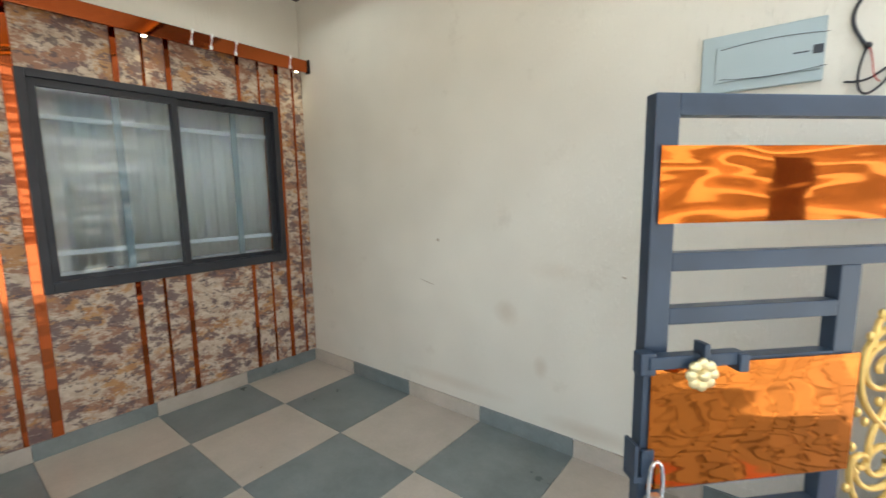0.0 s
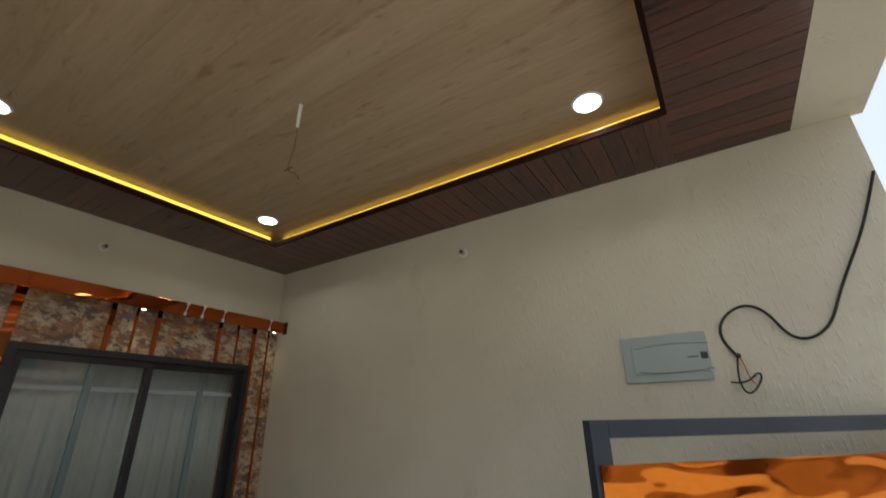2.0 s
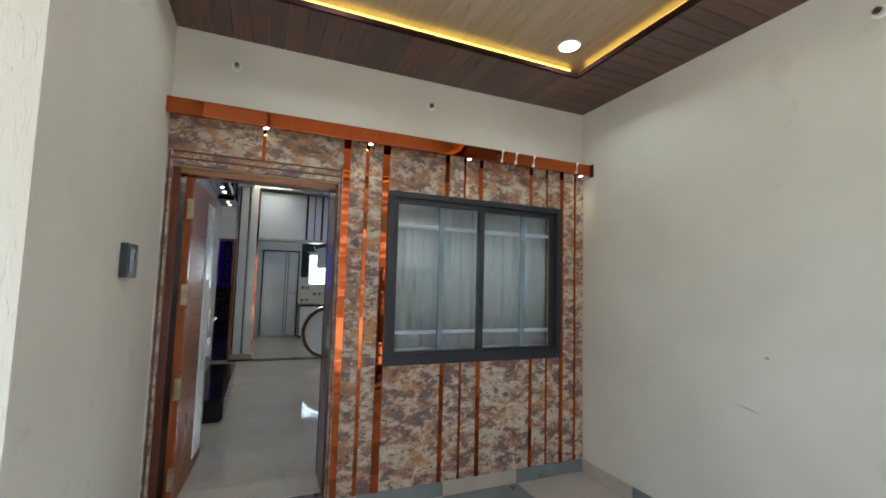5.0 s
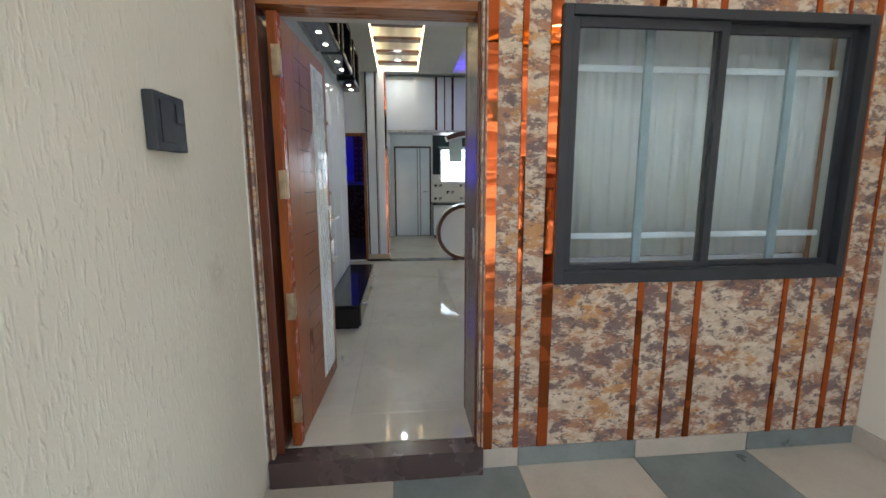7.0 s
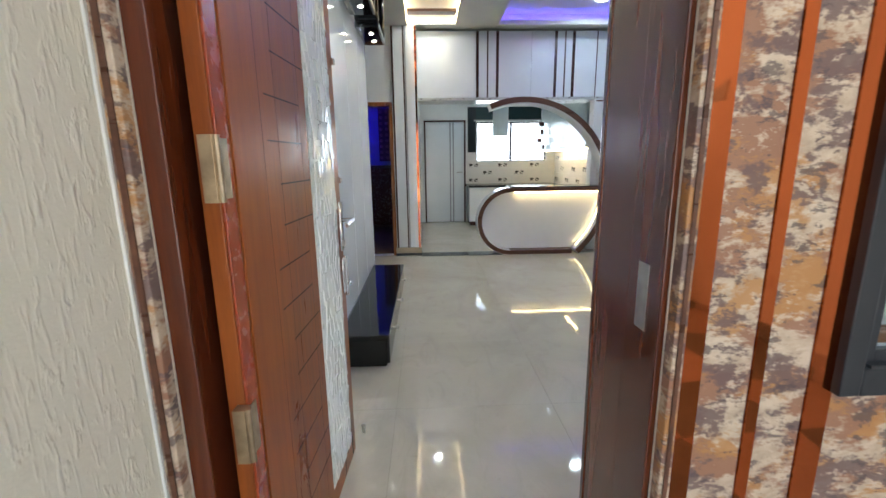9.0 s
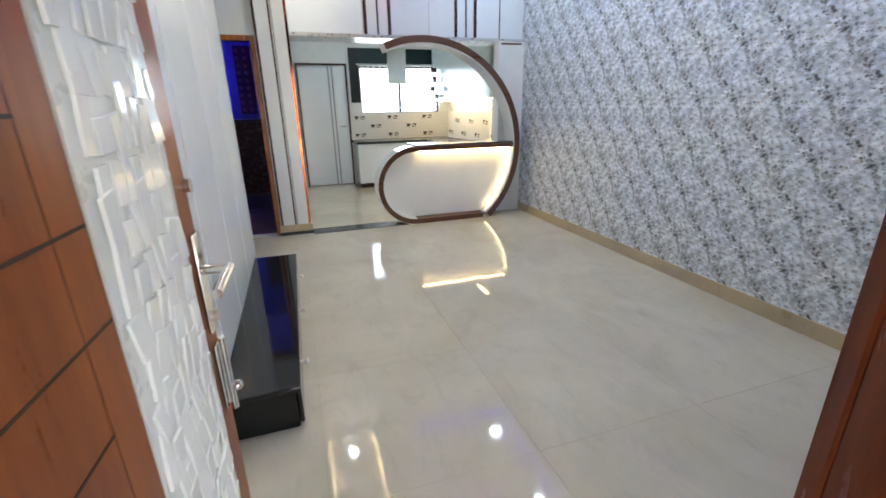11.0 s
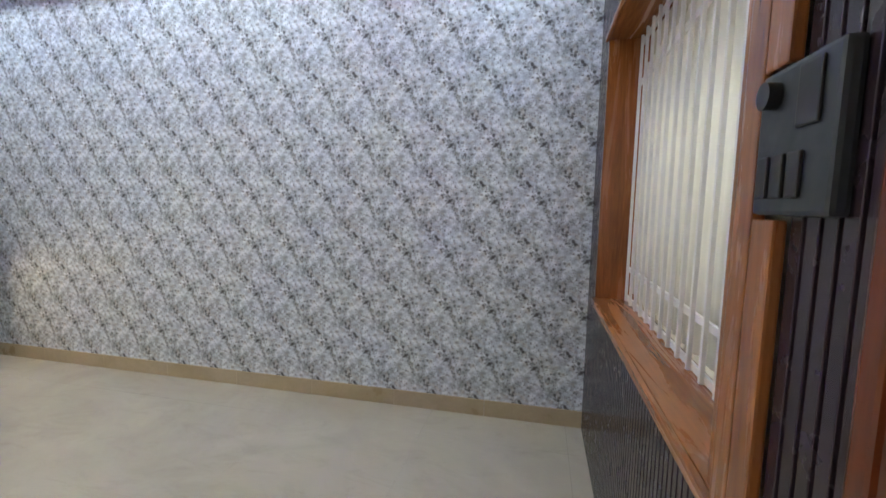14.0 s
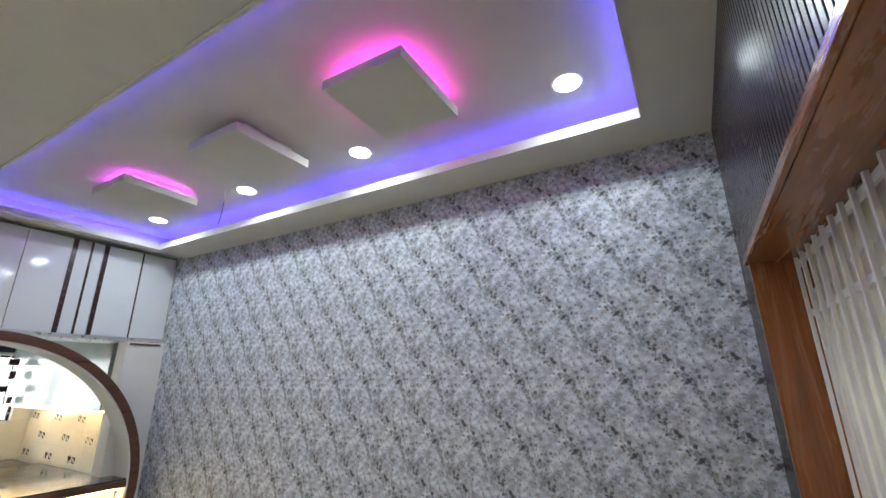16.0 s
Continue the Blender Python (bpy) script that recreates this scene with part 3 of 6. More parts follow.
# round conduit bulb holders on the walls
def bulb_holder(at, normal):
    n = Vector(normal)
    t = thing("bulb_holder", at, "open chrome and white bulb holder on the cream wall", "lamp holder", "bulb holders on the porch walls")
    a = Vector(at)
    part("base", rod(bmesh.new(), a + n * 0.001, a + n * 0.012, 0.03, 20), WHITEPLASTIC, t, "", True)
    part("socket", rod(bmesh.new(), a + n * 0.012, a + n * 0.04, 0.02, 16, 0.017), CHROME, t, "chrome socket", True)
    part("contact", rod(bmesh.new(), a + n * 0.04, a + n * 0.045, 0.008, 10), BLACK, t, "", True)


bulb_holder((FRONT, 0.159, 2.75), (1, 0, 0))
bulb_holder((FRONT, 1.426, 2.737), (1, 0, 0))
bulb_holder((-2.04, SIDE, 2.708), (0, -1, 0))

# distribution board and its loose cable
db = thing("distribution_board", (-0.92, SIDE, 1.92), "grey-green plastic distribution board cover on the cream wall", "fuse box")
part("frame", box(-1.135, -0.757, SIDE - 0.022, SIDE - 0.0005, 1.80, 2.02, bevel=0.006), GREYBOX, db)
door = bmesh.new()
bx(door, -1.085, -0.765, SIDE - 0.03, SIDE - 0.0225, 1.838, 1.973, 0.004)
part("cover_door", door, GREYBOX, db)
for zc, s in ((1.96, 1), (1.85, -1)):
    arcs = bmesh.new()
    for i in range(16):
        u = -1 + 2 * i / 16
        v = -1 + 2 * (i + 1) / 16
        xa, xb = -0.91 + 0.16 * u, -0.91 + 0.16 * v
        za = zc + s * 0.012 * (1 - ((u + v) / 2) ** 2)
        bx(arcs, xa, xb, SIDE - 0.0315, SIDE - 0.0302, za - 0.0012, za + 0.0012)
    part("groove", arcs, BLACK, db, "dark curved groove")
part("latch", box(-0.79, -0.762, SIDE - 0.0335, SIDE - 0.0302, 1.893, 1.923, bevel=0.003), DARKGREY, db, "dark square latch")
part("label_bar", box(-0.845, -0.80, SIDE - 0.0308, SIDE - 0.0301, 1.902, 1.907), DARKGREY, db)
cable = thing("wall_cable", (-0.65, SIDE, 1.9), "loose black cable with bare ends hanging on the wall", "cable")
CY = SIDE - 0.012
tube("sheath", [(0.02, CY, 2.62), (-0.06, CY, 2.43), (-0.12, CY, 2.315), (-0.249, CY, 2.1), (-0.29, CY, 1.99), (-0.389, CY, 1.925), (-0.46, CY, 1.97), (-0.49, CY, 2.07), (-0.569, CY, 2.13), (-0.67, CY, 2.08), (-0.71, CY, 1.98), (-0.66, CY, 1.91), (-0.65, CY, 1.89)], 0.006, BLACK, cable)
tube("wire_loop", [(-0.65, CY, 1.895), (-0.675, CY - 0.01, 1.80), (-0.66, CY - 0.02, 1.715), (-0.61, CY - 0.01, 1.75), (-0.575, CY, 1.81), (-0.60, CY - 0.01, 1.825), (-0.64, CY, 1.77), (-0.70, CY, 1.785)], 0.004, BLACK, cable)
tube("wire_red", [(-0.648, CY - 0.004, 1.895), (-0.625, CY - 0.008, 1.85), (-0.64, CY - 0.01, 1.79), (-0.61, CY - 0.01, 1.77)], 0.0022, plain("red wire", (0.4, 0.05, 0.03), 0.4), cable, "thin red wire")
part("knot", ball(bmesh.new(), (-0.648, CY, 1.895), 0.012), BLACK, cable, "", True)

# marks and chips on the long wall
for x, z, sx, sz in ((-2.65, 0.84, 0.07, 0.004), (-1.405, 1.007, 0.012, 0.006), (-2.55, 1.125, 0.014, 0.010)):
    b = bmesh.new()
    bmesh.ops.create_uvsphere(b, u_segments=10, v_segments=6, radius=1, matrix=Matrix.Translation((x, SIDE, z)) @ pose(0, 0, 0, 0, 12, 0) @ Matrix.Diagonal((sx, 0.003, sz, 1)))
    tagged(part("plaster_chip", b, plain("chipped plaster", (0.46, 0.4, 0.31), 0.9)), "small brown scrape in the cream plaster", "wall mark", "marks on the porch wall")

# recessed ceiling lamps and pendant rod in the porch
def downlight(x, y, z, r, lamp_watts, color, name, label, group):
    t = thing(name, (x, y, z), label, "ceiling lamp", group)
    b = bmesh.new()
    rod(b, (x, y, z - 0.004), (x, y, z + 0.001), r * 1.18, 28, r * 1.22)
    part("rim", b, WHITEPLASTIC, t, "white rim", True)
    part("diffuser", rod(bmesh.new(), (x, y, z - 0.0065), (x, y, z - 0.0042), r, 28), LED_WHITE, t, "lit white diffuser")
    lamp = new("lamp_light", bpy.data.lights.new("lamp_light", "AREA"))
    lamp.data.shape, lamp.data.size, lamp.data.energy, lamp.data.color = "DISK", r * 1.9, lamp_watts, color
    lamp.matrix_world = look((x, y, z - 0.012), (x, y + 0.0001, z - 1))
    return t


for x, y in ((-0.985, 2.185), (-3.27, 0.655), (-3.28, 2.13), (-1.0, 0.63)):
    downlight(x, y, HIGH, 0.062, 1.0, (1.0, 0.96, 0.9), "recessed_lamp", "round white recessed lamp in the pale planks", "porch ceiling lamps")
pend = thing("pendant_rod", (-2.11, 1.445, HIGH), "white conduit with loose brown wires below the tray ceiling", "pendant fitting")
part("conduit", rod(bmesh.new(), (-2.11, 1.445, HIGH), (-2.13, 1.455, HIGH - 0.115), 0.008, 10), WHITEPLASTIC, pend, "", True)
tube("wire", [(-2.13, 1.455, HIGH - 0.11), (-2.14, 1.465, HIGH - 0.19), (-2.14, 1.455, HIGH - 0.28), (-2.165, 1.445, HIGH - 0.345), (-2.12, 1.475, HIGH - 0.352), (-2.11, 1.485, HIGH - 0.385)], 0.003, plain("brown wire", (0.16, 0.09, 0.06), 0.6), pend, "twisted brown wire")
tube("wire_end", [(-2.165, 1.445, HIGH - 0.345), (-2.13, 1.425, HIGH - 0.36), (-2.10, 1.435, HIGH - 0.352)], 0.0025, BLACK, pend)

# switch plate on the short wall
sw = thing("switch_plate", (-3.325, PIER_Y, 1.5), "dark grey switch plate on the cream wall", "switch")
part("plate", box(-3.40, -3.25, PIER_Y + 0.0005, PIER_Y + 0.03, 1.455, 1.60, bevel=0.004), DARKGREY, sw)
part("switch", box(-3.38, -3.345, PIER_Y + 0.0305, PIER_Y + 0.035, 1.53, 1.58, bevel=0.002), BLACK, sw)
part("socket", box(-3.33, -3.27, PIER_Y + 0.0305, PIER_Y + 0.033, 1.475, 1.58, bevel=0.002), BLACK, sw)

# ---- the open gate leaf ----
GA = Vector((-1.09, 1.813, 0.0))
GD = Vector((0.6995, 0.7146, 0.0))
GM = Matrix(((GD.x, -GD.y, 0, GA.x), (GD.y, GD.x, 0, GA.y), (0, 0, 1, 0), (0, 0, 0, 1)))
gate = thing("metal_gate", (-1.09, 1.813, 0.08), "open slate-blue steel gate with copper sheets and gold scrollwork", "gate")


def gpart(name, bm, material, label="", parent=gate, soft=False):
    bmesh.ops.transform(bm, matrix=GM, verts=bm.verts)
    return part(name, bm, material, parent, label, soft)


def gbar(u0, u1, z0, z1, d0=-0.02, d1=0.02, name="bar"):
    gpart(name, box(u0, u1, d0, d1, z0, z1, bevel=0.003), STEELPAINT)


gbar(0.0, 0.06, 0.08, 1.64, name="stile")
gbar(1.395, 1.452, 0.08, 1.64, name="stile")
gbar(0.06, 1.395, 1.59, 1.64, name="rail")
gbar(0.06, 1.395, 1.227, 1.272, name="rail")
gbar(0.06, 1.395, 0.36, 0.405, name="rail")
gbar(0.06, 1.395, 0.08, 0.13, name="rail")
gbar(0.525, 0.585, 0.405, 1.227, name="post")
gbar(0.832, 0.892, 0.405, 1.227, name="post")
for u0, u1 in ((0.06, 0.525), (0.892, 1.395)):
    for z in (1.095, 0.96, 0.66, 0.535, 0.43):
        if not (u0 < 0.1 and z == 0.43):
            gbar(u0, u1, z, z + 0.042)
NEAR = 0.024   # half the depth of the gate frame
for u0, u1, z0, z1 in ((0.014, 1.455, 1.343, 1.522), (0.017, 0.6, 0.668, 0.994), (0.845, 1.455, 0.66, 0.992), (0.03, 1.43, 0.14, 0.345)):
    b = bmesh.new()
    bx(b, u0, u1, -NEAR - 0.0025, -NEAR, z0, z1)
    bmesh.ops.subdivide_edges(b, edges=[e for e in b.edges if e.calc_length() > 0.15], cuts=9, use_grid_fill=True)
    gpart("copper_sheet", b, COPPER_GATE, "buckled copper mirror sheet")


def scroll(cx, cz, r0, r1, a0, turns, d):
    """A spiral of gold bar in the gate's plane."""
    pts = []
    for i in range(26):
        k = i / 25
        a = radians(a0) + d * k * turns * 2 * math.pi
        r = r0 + (r1 - r0) * k
        pts.append(GM @ Vector((cx + r * math.cos(a), -0.012, cz + r * math.sin(a))))
    return pts


orn = gpart("ornament", rod(bmesh.new(), (0.705, -0.01, 1.08), (0.705, -0.01, 1.227), 0.012, 10, 0.008), GOLD, "gold cast scrollwork", gate, True)
CXO = 0.708
gpart("spindle", rod(bmesh.new(), (0.708, -0.01, 0.405), (0.708, -0.01, 0.53), 0.012, 10), GOLD, "", orn, True)
for cx, cz, r0, r1, a0, turns, d in ((CXO - 0.005, 0.935, 0.02, 0.088, 200, 1.55, -1), (CXO + 0.012, 0.66, 0.02, 0.085, 20, 1.55, -1), (CXO + 0.045, 0.92, 0.012, 0.03, 0, 1.2, 1), (CXO - 0.05, 0.67, 0.012, 0.03, 180, 1.2, 1)):
    tube("scroll", scroll(cx, cz, r0, r1, a0, turns, d), 0.0085, GOLD, orn)
tube("scroll", [GM @ Vector((CXO + x, -0.012, z)) for x, z in ((0.07, 0.90), (0.085, 0.97), (0.05, 1.03), (0, 1.06), (-0.06, 1.03), (-0.088, 0.95), (-0.075, 0.86), (-0.03, 0.80), (0.02, 0.76), (0.075, 0.70), (0.085, 0.62), (0.05, 0.55), (0, 0.53), (-0.06, 0.55), (-0.088, 0.63), (-0.08, 0.69))], 0.009, GOLD, orn)
tube("scroll", [GM @ Vector((CXO + x, -0.012, z)) for x, z in ((-0.05, 1.0), (-0.055, 1.06), (-0.03, 1.095), (0, 1.05), (0.03, 1.095), (0.055, 1.06), (0.05, 1.0))], 0.008, GOLD, orn)
tube("scroll", [GM @ Vector((CXO + x, -0.012, z)) for x, z in ((0.035, 0.93), (0.03, 0.86), (-0.01, 0.80), (-0.035, 0.73), (-0.03, 0.66))], 0.008, GOLD, orn)
for x, z in ((-0.075, 1.03), (0.075, 1.03), (0, 1.1), (-0.045, 1.09), (0.045, 1.09), (-0.09, 0.82), (0.09, 0.86), (-0.06, 0.79), (0.06, 0.74), (0.0, 0.795), (0.095, 0.66), (-0.095, 0.72), (-0.1, 0.6), (0.08, 0.55), (-0.05, 0.52), (0.045, 0.52), (0, 0.5), (-0.02, 0.845), (0.03, 0.7)):
    b = ball(bmesh.new(), (CXO + x * 0.9, -0.014, z), 0.0115, (0.8, 0.8, 1.3), 8)
    gpart("bead", b, GOLD, "", orn, True)

KNOB = plain("pale gold knob", (0.75, 0.63, 0.34), 0.35, 0.7)
knob = gpart("knob", ball(bmesh.new(), (0.112, -0.08, 0.99), 0.015, (1, 1, 1), 10), KNOB, "pale gold flower-shaped knob", gate, True)
for i in range(8):
    a = i * math.pi / 4
    gpart("petal", ball(bmesh.new(), (0.112 + 0.026 * math.cos(a), -0.075, 0.99 + 0.026 * math.sin(a)), 0.0155, (1, 0.7, 1), 8), KNOB, "", knob, True)
lat = bmesh.new()
bx(lat, -0.01, 0.235, -0.06, -0.027, 1.0, 1.032, 0.004), bx(lat, 0.12, 0.135, -0.07, -0.03, 1.02, 1.06, 0.003), bx(lat, 0.215, 0.24, -0.07, -0.03, 0.985, 1.03, 0.004), rod(lat, (0.112, -0.03, 0.99), (0.112, -0.075, 0.99), 0.008, 8), bx(lat, -0.03, 0.01, -0.055, -0.02, 0.985, 1.04, 0.004)
gpart("latch", lat, STEELPAINT, "steel slide latch")
hs = bmesh.new()
bx(hs, -0.025, -0.002, -0.04, 0.01, 0.70, 0.715, 0.002), bx(hs, -0.025, -0.015, -0.04, 0.01, 0.715, 0.80, 0.002), bx(hs, -0.002, 0.03, -0.034, -0.02, 0.69, 0.78, 0.003)
gpart("hasp", hs, STEELPAINT)
hg = bmesh.new()
bx(hg, 1.41, 1.475, -0.085, -0.055, 1.455, 1.495, 0.003), bx(hg, 1.405, 1.43, -0.06, -0.021, 1.45, 1.5, 0.003), rod(hg, (1.42, -0.035, 1.44), (1.42, -0.035, 1.56), 0.014, 12)
gpart("hinge", hg, STEELPAINT, "steel gate hinge")
gpart("hinge", box(1.452, 1.56, -0.012, 0.012, 0.20, 0.24, bevel=0.003), STEELPAINT, "steel gate hinge")
gpart("drop_bolt", rod(bmesh.new(), (0.03, 0.03, 0.0), (0.03, 0.03, 0.3), 0.008, 8), STEELPAINT, "", gate, True)
lock = thing("padlock", tuple(GM @ Vector((0.03, -0.045, 0.62))), "round silver padlock hanging from the gate hasp", "padlock")
b = bmesh.new()
rod(b, (0.03, -0.058, 0.635), (0.03, -0.032, 0.635), 0.034, 28)
bmesh.ops.bevel(b, geom=b.edges[:], offset=0.004, segments=2, affect="EDGES")
gpart("body", b, STEEL, "", lock, True)
tube("shackle", [GM @ Vector((0.03 + x, -0.045, z)) for x, z in ((-0.018, 0.65), (-0.02, 0.70), (-0.017, 0.745), (0, 0.762), (0.017, 0.745), (0.02, 0.70), (0.018, 0.65))], 0.0048, CHROME, lock)
b = bmesh.new()
for i in range(10):
    a = i * math.pi / 5
    bx(b, 0.028, 0.032, -0.0605, -0.058, 0.645, 0.66)
    bmesh.ops.rotate(b, verts=b.verts[-8:], cent=(0.03, -0.059, 0.635), matrix=Matrix.Rotation(a, 3, "Y"))
gpart("embossing", b, CHROME, "", lock)

# ---- front sliding window with curtain and grille ----
win = tagged(new("window_1"), "charcoal aluminium sliding window with sheer curtain behind", "window", "", "structure")
y0, y1, z0, z1 = WIN
fr = bmesh.new()
XF0, XF1 = FRONT - 0.05, FRONT + 0.035
for a in ((y0 - 0.012, y0 + 0.03, z0 - 0.012, z1 + 0.012), (y1 - 0.03, y1 + 0.012, z0 - 0.012, z1 + 0.012), (y0 + 0.03, y1 - 0.03, z0 - 0.012, z0 + 0.045), (y0 + 0.03, y1 - 0.03, z1 - 0.03, z1 + 0.012)):
    bx(fr, XF0, XF1, *a, 0.003)
part("window_frame", fr, ALU, win)
ym = 1.868
for name, a, b, x in (("sash", y0 + 0.03, ym + 0.02, FRONT + 0.005), ("sash", ym - 0.02, y1 - 0.03, FRONT - 0.025)):
    s = bmesh.new()
    for q in ((a, a + 0.035, z0 + 0.045, z1 - 0.03), (b - 0.038, b, z0 + 0.045, z1 - 0.03), (a + 0.035, b - 0.038, z0 + 0.045, z0 + 0.075), (a + 0.035, b - 0.038, z1 - 0.07, z1 - 0.03)):
        bx(s, x - 0.012, x + 0.012, *q, 0.002)
    so = part(name, s, ALU, win)
    g = part("pane", box(x - 0.003, x + 0.003, a + 0.034, b - 0.037, z0 + 0.074, z1 - 0.069), GLASS, so, "clear reflecting pane")
    g.visible_shadow = False
part("track", box(FRONT + 0.005, FRONT + 0.034, y0 + 0.043, y1 - 0.043, z0 + 0.0455, z0 + 0.052), ALU, win)

# bars put behind the panes to draw the bright and dark reflected bands
for zb in (1.112, 1.872):
    part("bright_pane_band", box(-4.046, -4.036, y0 + 0.03, y1 - 0.03, zb - 0.014, zb + 0.014, bevel=0.002), WHITEMETAL, win, "white bar drawn for a bright band reflected in the panes")
for yb in (1.575, 2.275):
    part("dark_pane_band", box(-4.03, -4.012, yb - 0.02, yb + 0.02, z0 + 0.045, z1 - 0.03, bevel=0.002), plain("grey pane band", (0.30, 0.35, 0.37), 0.5), win, "grey upright drawn for a dark band reflected in the panes")

cm = Mat("sheer ivory curtain cloth", (0.8, 0.78, 0.72), 0.8, Transmission_Weight=0.0)
cm.color(cm.ramp(cm.noise(cm.pos((1, 1, 0.3)), 40, 3), [(0.3, (0.78, 0.77, 0.73)), (0.7, (0.88, 0.87, 0.83))]))
_tr = cm.node("ShaderNodeBsdfTranslucent", Color=(0.95, 0.93, 0.88, 1))
_mx = cm.node("ShaderNodeMixShader", Fac=0.72)
cm.t.links.new(cm.b.outputs[0], _mx.inputs[1]), cm.t.links.new(_tr.outputs[0], _mx.inputs[2])
cm.t.links.new(_mx.outputs[0], cm.t.nodes["Material Output"].inputs[0])
CLOTH = cm.m


def curtain(ya, yb, x, phase):
    b = bmesh.new()
    n = int((yb - ya) / 0.008)
    cols = []
    for i in range(n + 1):
        y = ya + (yb - ya) * i / n
        dx = 0.007 * math.sin(y * 62 + phase) + 0.003 * math.sin(y * 143 + phase * 2) + 0.003 * noise.noise((y * 6, phase, 0))
        cols.append([b.verts.new((x + dx * (0.8 + 0.2 * k), y, zz)) for k, zz in enumerate((2.07, 1.5, 1.0))])
    for p, q in zip(cols, cols[1:]):
        for k in range(2):
            b.faces.new((p[k], p[k + 1], q[k + 1], q[k]))
    o = part("curtain", b, CLOTH, None, "", True)
    sol = o.modifiers.new("thickness", "SOLIDIFY")
    sol.thickness = 0.0015
    return tagged(o, "sheer ivory pleated curtain drawn across the front window", "curtain", "curtains of the front window")


curtain(1.14, 1.88, -4.104, 0.4)
curtain(1.865, 2.56, -4.106, 1.9)

# teak window lining and casing on the room side
lin = tagged(new("window_lining"), "polished teak window lining and casing on the fluted wall", "window casing", "", "structure")
CX0 = INNER - 0.012
IY0, IY1, IZ0, IZ1 = 1.12, 2.57, 0.965, 2.185
part("jamb", box(CX0, -4.091, IY1, IY1 + 0.03, IZ0, IZ1, bevel=0.003), TEAK, lin)
part("jamb", box(CX0, -4.091, IY0 - 0.065, IY0, IZ0, IZ1, bevel=0.003), TEAK, lin)
part("head", box(CX0, -4.091, IY0 - 0.065, IY1 + 0.03, IZ1 + 0.0005, IZ1 + 0.03, bevel=0.003), TEAK_H, lin)
part("window_sill", box(CX0, -4.091, IY0 - 0.065, IY1 + 0.03, IZ0 - 0.03, IZ0 - 0.0005, bevel=0.003), TEAK_H, lin, "glossy teak sill")
CX1 = INNER - 0.027            # room face of the casings
part("casing", box(CX1, CX0 - 0.0005, 1.018, IY0 - 0.05, IZ0 - 0.045, IZ1 + 0.045, bevel=0.004), TEAK, lin)
for za, zb in ((IZ0 - 0.045, 1.40), (1.58, IZ1 + 0.045)):
    part("casing", box(CX1, INNER - 0.0105, 0.963, 1.0175, za, zb, bevel=0.004), TEAK, lin, "outer casing strip cut out for the switches")
part("casing", box(CX1, CX0 - 0.0005, IY0 - 0.0495, IY1 + 0.03, IZ0 - 0.03, IZ0 - 0.002, bevel=0.003), TEAK_H, lin)
part("casing", box(CX1, CX0 - 0.0005, IY0 - 0.0495, IY1 + 0.03, IZ1 + 0.002, IZ1 + 0.03, bevel=0.003), TEAK_H, lin)

# white steel grille on the room side of the window
GX = -4.125
gy0, gy1, gz0, gz1 = IY0 + 0.002, IY1 - 0.002, IZ0 + 0.002, IZ1 - 0.002
grille = thing("window_grille", (GX, 1.86, gz0), "white painted steel window grille with ladder borders", "window grille")
for z in (gz0 + 0.012, gz0 + 0.15, gz1 - 0.2, gz1 - 0.02):
    part("cross_bar", box(GX - 0.006, GX + 0.004, gy0, gy1, z - 0.011, z + 0.011, bevel=0.001), WHITEMETAL, grille)
for i in range(15):
    y = gy0 + 0.04 + (gy1 - gy0 - 0.08) * i / 14
    part("upright", box(GX - 0.018, GX - 0.0065, y - 0.007, y + 0.007, gz0, gz1, bevel=0.001), WHITEMETAL, grille)

# ---- entrance door frame, leaf and threshold ----
dy0, dy1, dz = DOOR
dfr = tagged(new("door_frame"), "marbled and teak entrance door frame", "door frame", "", "structure")
for a, b, sgn in ((dy0 - 0.028, dy0 + 0.0, 1), (dy1, dy1 + 0.024, -1)):
    part("architrave", box(FRONT + 0.001, FRONT + 0.03, a, b, 0.0 if sgn < 0 else 0.0, dz + 0.09, bevel=0.004), CAMO, dfr, "marbled architrave")
part("architrave", box(FRONT + 0.001, FRONT + 0.03, dy0 + 0.0005, dy1 - 0.0005, dz + 0.005, dz + 0.085, bevel=0.004), CAMO, dfr, "marbled architrave")
for z_, d_ in ((dz + 0.035, 0.034), (dz + 0.075, 0.033)):
    part("bead", box(FRONT + 0.03, FRONT + d_, dy0, dy1, z_, z_ + 0.012), WALNUT, dfr)
part("bead", box(FRONT + 0.03, FRONT + 0.034, dy0 - 0.020, dy0 - 0.010, 0.0, dz + 0.085), WALNUT, dfr)
part("bead", box(FRONT + 0.03, FRONT + 0.034, dy1 + 0.008, dy1 + 0.016, 0.0, dz + 0.085), WALNUT, dfr)
part("jamb", box(INNER - 0.03, FRONT - 0.001, dy0 + 0.0005, dy0 + 0.04, F, dz - 0.001, bevel=0.003), JAMBWOOD, dfr, "dark red-brown jamb")
part("jamb", box(-4.085, FRONT - 0.001, dy1 - 0.014, dy1 - 0.0005, F, dz - 0.001, bevel=0.003), JAMBWOOD, dfr, "red-brown jamb")
part("lintel", box(-4.085, FRONT - 0.001, dy0 + 0.04, dy1 - 0.0145, dz - 0.04, dz - 0.001, bevel=0.003), TEAK_H, dfr)
part("casing", box(INNER - 0.022, INNER + 0.0055, 0.784, 0.8155, F, dz + 0.08, bevel=0.006), JAMBWOOD, dfr, "dark red-brown room-side casing")
part("reveal_board", box(INNER + 0.006, -4.0855, 0.787, 0.8585, F, dz - 0.002), JAMBWOOD, dfr, "teak reveal board")
